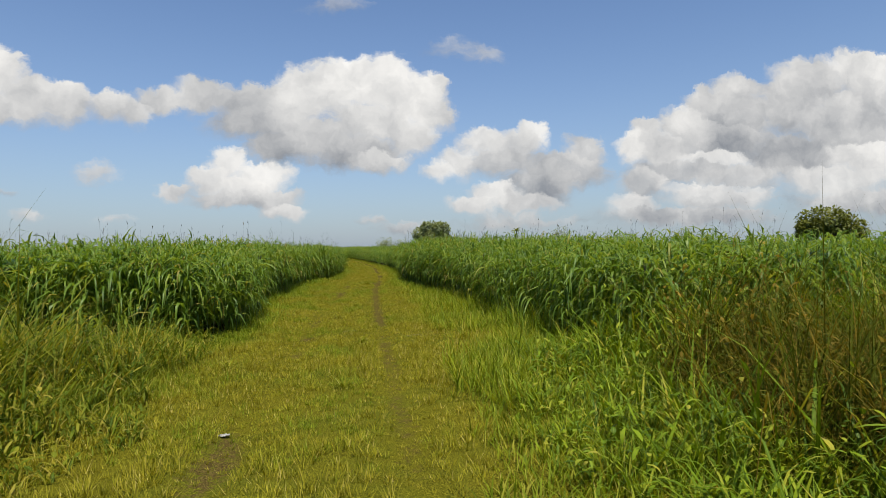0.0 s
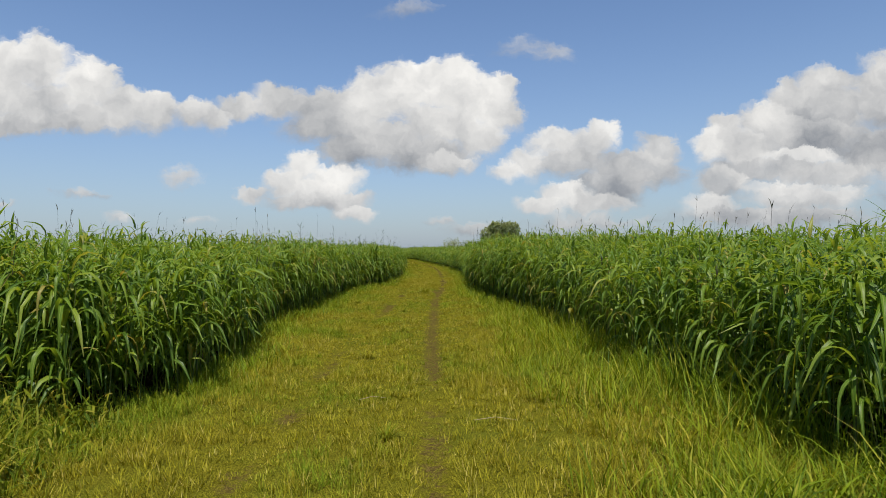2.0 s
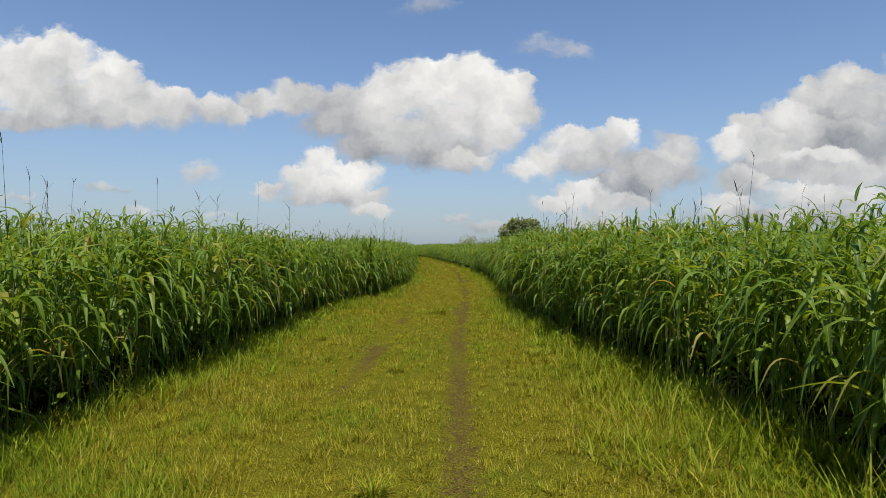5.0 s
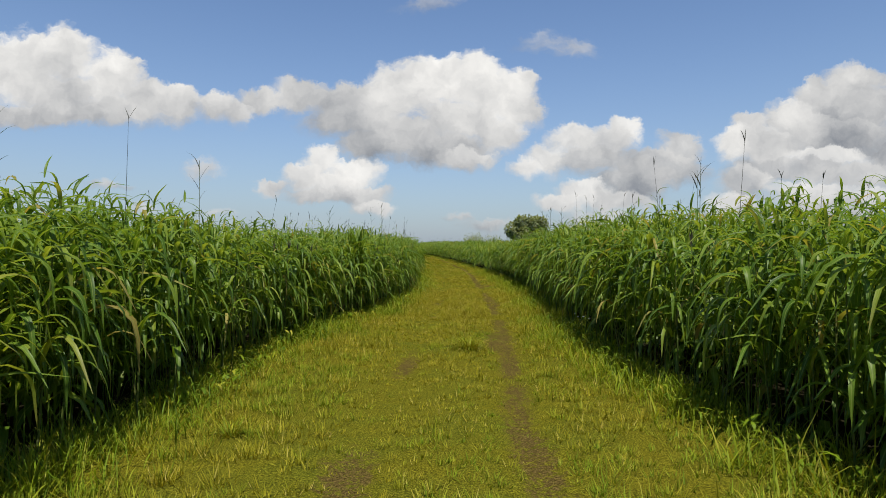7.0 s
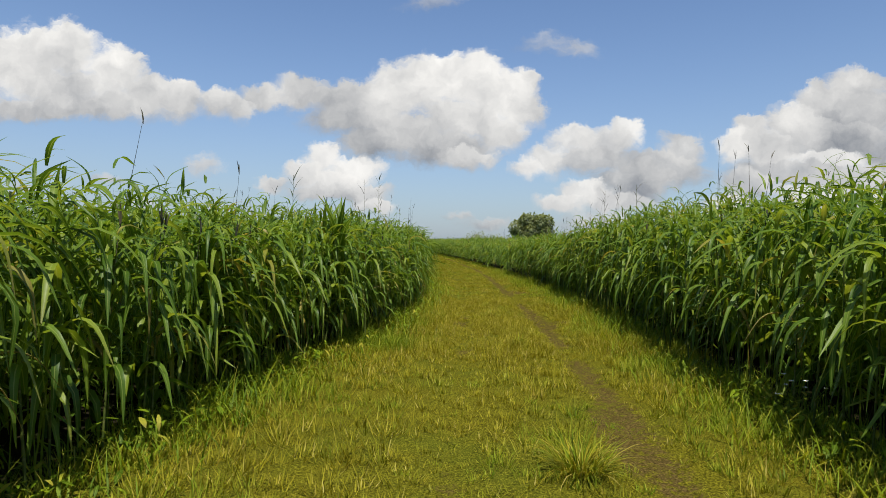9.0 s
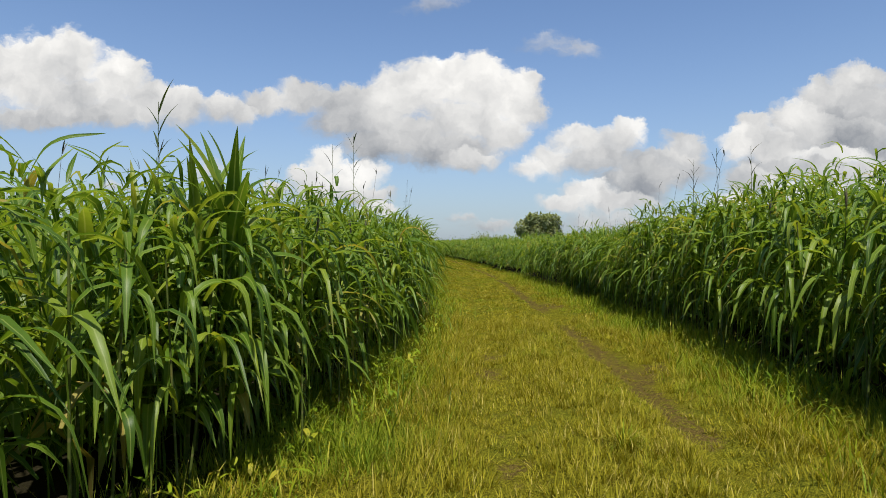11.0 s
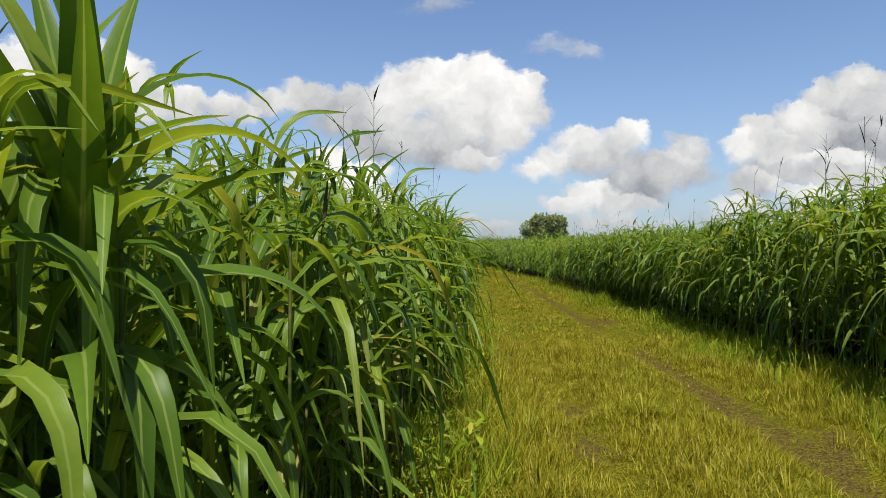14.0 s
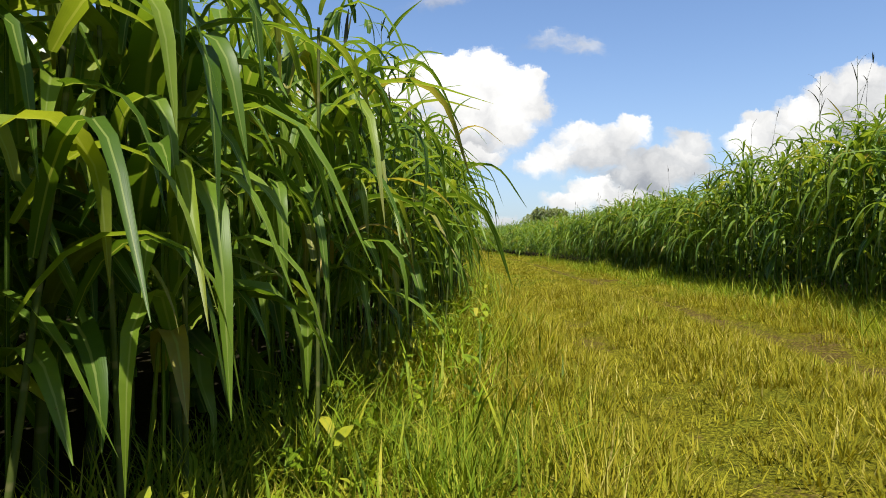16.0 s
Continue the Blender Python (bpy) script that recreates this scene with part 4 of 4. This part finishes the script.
for side in (-1, 1):
    y = rng.uniform(17.5 if side < 0 else 14, 56, 10500)
    d = rng.normal(-0.05, 0.32, len(y))
    x = left_edge(y) + 0.10 + d if side < 0 else right_edge(y) - 0.15 - d
    h = (0.12 + 0.38 * drift(x, y, 0.8, 51) ** 1.5) * (np.interp(y, (16, 24), (2.6, 1.0)) if side > 0 else 1.0) * rng.uniform(0.5, 1.2, len(y))
    grass("weeds", x, y, h, rng.uniform(0.006, 0.013, len(y)), np.ones(len(y)), rng, 3, "lush green grass growing at the foot of the crop", GREEN_WEED, (20, 110), "leaf")


weeds(3.2, 9.4, 7.8, 13.4, 330, 2.1, BROWN_WEED, "tall brownish seeding weeds in a dense thicket", 0.012, thicket, (15, 105))
leafy(-2.8, -0.2, 31, 46, 120, 0.30, GREEN_WEED, "low broad-leaved weeds at the shaded foot of the crop", lambda x, y: (np.abs(x - left_edge(y) - 0.12) < 0.14 + 0.3 * drift(x, y, 0.7, 48)))
leafy(2.2, 4.2, 27, 46, 90, 0.26, GREEN_WEED, "low broad-leaved weeds at the shaded foot of the crop", lambda x, y: (np.abs(x - right_edge(y) + 0.15) < 0.12 + 0.25 * drift(x, y, 0.7, 49)))
leafy(3.2, 9.4, 7.8, 13.4, 300, 1.75, BROWN_WEED, "brown withering weed leaves in a dense thicket", thicket)


# ---- small things on the track ----
def grass_tuft(x, y, radius, height, blades, material, label, seed):
    r = np.random.default_rng(seed)
    thing = tagged(new("grass_tuft"), label, "grass tuft", "tufts on the track")
    thing.location = (x, y, float(ground_height(x, y)))
    for k in range(2):
        a = r.uniform(0, 6.283, blades)
        d = radius * 0.35 * np.sqrt(r.random(blades))
        base = np.stack([d * np.cos(a), d * np.sin(a), np.full(blades, -0.01)], 1)
        piece = ribbons(base, a + r.normal(0, 0.5, blades), np.radians(r.uniform(35, 80, blades)), height * r.uniform(0.7, 1.6, blades), r.uniform(0.006, 0.012, blades), np.radians(r.uniform(30, 110, blades)), 4, False, shape="blade")
        part("blade_fan", mesh_of("blade_fan", *piece, fields={"lush": np.full(len(piece[0]), 0.75 - 0.6 * k)}), material, thing)


grass_tuft(0.75, 34.9, 0.42, 0.26, 150, GRASS, "wide tuft of pale green grass on the track", 1)
for k, (x, y) in enumerate(((0.25, 12.6), (0.5, 16.3), (-0.1, 20.5), (0.35, 23.6), (0.2, 27.8), (2.2, 17.6), (2.4, 22.4), (-1.6, 21.2), (-1.5, 14.0), (2.3, 29.0), (-1.4, 30.5), (0.9, 39.6), (2.4, 41.0), (0.75, 42.8))):
    grass_tuft(x, y, 0.16, 0.17, 60, GRASS, "small tuft of yellow-green grass on the track", 50 + k)


def flowering_weed(x, y):
    """A low weed with small white daisy-like flowers."""
    r = np.random.default_rng(9)
    thing = tagged(new("flowering_weed"), "low green weed with small white flowers", "wild flower")
    thing.location = (x, y, float(ground_height(x, y)))
    tips = np.stack([r.normal(0, 0.13, 7), r.normal(0, 0.11, 7), r.uniform(0.22, 0.42, 7)], 1)
    for tip in tips:
        part("stem", mesh_of("stem", *tubes([tip * (0.15, 0.15, 0)], [tip], [0.003], 0.7, 4)), STALK, thing)
    white, yellow = plain_material("petal", (0.80, 0.80, 0.76)), plain_material("flower_eye", (0.6, 0.42, 0.05))
    for tip in tips:
        a = np.arange(7) / 7 * 6.283
        petals = ribbons(np.tile(tip, (7, 1)), a, np.full(7, 0.5), np.full(7, 0.024), np.full(7, 0.013), np.full(7, 0.5), 2, False, shape="spike")
        flower = part("flower", mesh_of("flower", *petals), white, thing, "white flower")
        part("flower_eye", mesh_of("flower_eye", *tubes([tip - (0, 0, 0.001)], [tip + (0, 0, 0.004)], [0.006], 0.5, 6)), yellow, flower)
    k = 50
    c = np.stack([r.normal(0, 0.16, k), r.normal(0, 0.14, k), r.uniform(0.03, 0.34, k)], 1)
    part("leaves", mesh_of("leaves", *ribbons(c, r.uniform(0, 6.283, k), r.uniform(0, 0.8, k), r.uniform(0.05, 0.10, k), r.uniform(0.02, 0.035, k), r.uniform(0.3, 1.3, k), 3, False, shape="spike")), WEED_LEAF, thing)


flowering_weed(2.72, 35.9)


def paper_scrap(x, y):
    """A crumpled white scrap lying on the grass."""
    r = np.random.default_rng(2)
    g = np.linspace(-0.5, 0.5, 7)
    gx, gy = np.meshgrid(g * 0.12, g * 0.07)
    gx, gy = gx * (1 - 1.1 * np.abs(gy) / 0.07) + r.normal(0, 0.004, (7, 7)), gy + r.normal(0, 0.003, (7, 7))
    gz = 0.018 + 0.020 * r.random((7, 7))
    i, j = np.meshgrid(np.arange(6), np.arange(6), indexing="ij")
    a = (i * 7 + j).ravel()
    me = mesh_of("paper_scrap", np.stack([gx, gy, gz], -1), np.stack([a, a + 1, a + 8, a + 7], 1), smooth=False)
    me.materials.append(plain_material("paper", (0.34, 0.32, 0.28)))
    ob = tagged(new("paper_scrap", me), "crumpled white paper scrap lying in the grass", "litter")
    ob.matrix_basis = pose(x, y, float(ground_height(x, y)), 0, 0, 25)
    ob.modifiers.new("thick", "SOLIDIFY").thickness = 0.002


paper_scrap(-0.86, 10.72)


def dry_stick(x, y, length, turn):
    me = mesh_of("dry_stick", *join(tubes([[0, 0, 0]], [[length * 0.5, 0.02, 0.03]], [0.009], 0.9, 6), tubes([[length * 0.5, 0.02, 0.03]], [[length, -0.03, 0.02]], [0.008], 0.5, 6)))
    me.materials.append(plain_material("dry_wood", (0.30, 0.24, 0.15), 0.85))
    ob = tagged(new("dry_stick", me), "dry pale stalk lying on the grass", "stick")
    ob.matrix_basis = pose(x, y, float(ground_height(x, y)) + 0.03, 0, 0, turn)


dry_stick(1.36, 16.72, 0.42, -8)
dry_stick(0.1, 17.6, 0.30, 5)


# ---- trees ----
def tree(x, y, height, spread, material, label, clumps=1600, trunk=0.32, seed=1):
    r = np.random.default_rng(seed)
    thing = tagged(new("tree"), label, "tree")
    thing.location = (x, y, 0)
    fork = height * 0.34
    pieces = [tubes([[0, 0, -0.1]], [[0.1, 0, fork]], [trunk], 0.75, 8)]
    ends = []
    for i in range(9):
        a = i / 9 * 6.283 + r.uniform(-0.3, 0.3)
        end = np.array([[math.cos(a) * spread * r.uniform(0.18, 0.34), math.sin(a) * spread * r.uniform(0.18, 0.34), height * r.uniform(0.55, 0.85)]])
        pieces.append(tubes([[0.1, 0, fork * r.uniform(0.8, 1.0)]], end, [trunk * 0.4], 0.3, 5))
        ends.append(end[0])
    part("trunk", mesh_of("trunk", *join(*pieces)), BARK, thing)
    # lobes of foliage round the limbs, each a shell of small leaf clumps
    lobes = [(e + r.normal(0, spread * 0.03, 3), spread * r.uniform(0.16, 0.25)) for e in ends] + [(np.array([0, 0, height * 0.80]), spread * 0.27)]
    lobes += [(np.array([math.cos(a) * spread * 0.36, math.sin(a) * spread * 0.36, height * r.uniform(0.38, 0.6)]), spread * r.uniform(0.12, 0.19)) for a in r.uniform(0, 6.283, 9)]
    centres, ways = [], []
    for c, rad in lobes:
        k = clumps // len(lobes)
        v = r.normal(size=(k, 3))
        v /= np.linalg.norm(v, axis=1)[:, None]
        q = c + v * (rad * r.uniform(0.72, 1.08, k) ** 0.7)[:, None] * (1, 1, 0.8)
        centres.append(q[q[:, 2] < height]), ways.append(v[q[:, 2] < height])
    c, v = np.concatenate(centres), np.concatenate(ways)
    size = spread * r.uniform(0.016, 0.038, len(c))
    piece = ribbons(c, np.arctan2(v[:, 1], v[:, 0]) + r.normal(0, 0.8, len(c)), np.arcsin(v[:, 2]) * 0.5 + r.normal(0, 0.5, len(c)), size * 2, size * 1.3, r.uniform(0.2, 1.6, len(c)), 2, False, shape="spike")
    part("crown", mesh_of("crown", *piece), material, thing)
    return thing


tree(23, 196, 9.4, 11.0, HAZY_TREE_LEAF, "broad round green tree far beyond the field", 12000, 0.4, 3)
tree(71, 88, 6.7, 9.0, DARK_TREE_LEAF, "broad dark green tree beyond the field", 6500, 0.3, 5)
tree(62, 188, 7.9, 5.8, HAZY_TREE_LEAF, "small round tree far beyond the field", 1200, 0.25, 8)
tree(75, 136, 5.3, 6.3, HAZY_TREE_LEAF, "low spreading tree far beyond the field", 1000, 0.25, 13)
tree(79, 178, 5.0, 7.0, HAZY_TREE_LEAF, "low spreading tree far beyond the field", 1000, 0.25, 17)
tree(9, 215, 5.0, 7.0, HAZY_TREE_LEAF, "low tree at the far end of the track", 900, 0.25, 21)
tree(16, 235, 4.6, 6.0, HAZY_TREE_LEAF, "low tree at the far end of the track", 700, 0.25, 22)


def palm(x, y, height):
    thing = tagged(new("palm_tree"), "small slender palm far beyond the field", "palm tree")
    thing.location = (x, y, 0)
    part("trunk", mesh_of("trunk", *tubes([[0, 0, -0.1]], [[0.3, 0, height]], [0.18], 0.7, 8)), BARK, thing)
    r = np.random.default_rng(4)
    a = np.arange(18) / 18 * 6.283 + r.uniform(-0.1, 0.1, 18)
    fr = ribbons(np.tile([0.3, 0, height], (18, 1)), a, np.radians(r.uniform(10, 70, 18)), r.uniform(2.2, 3.0, 18), np.full(18, 0.55), np.radians(r.uniform(60, 110, 18)), 6, True)
    part("fronds", mesh_of("fronds", *fr), DARK_TREE_LEAF, thing)


palm(55, 215, 6.6)
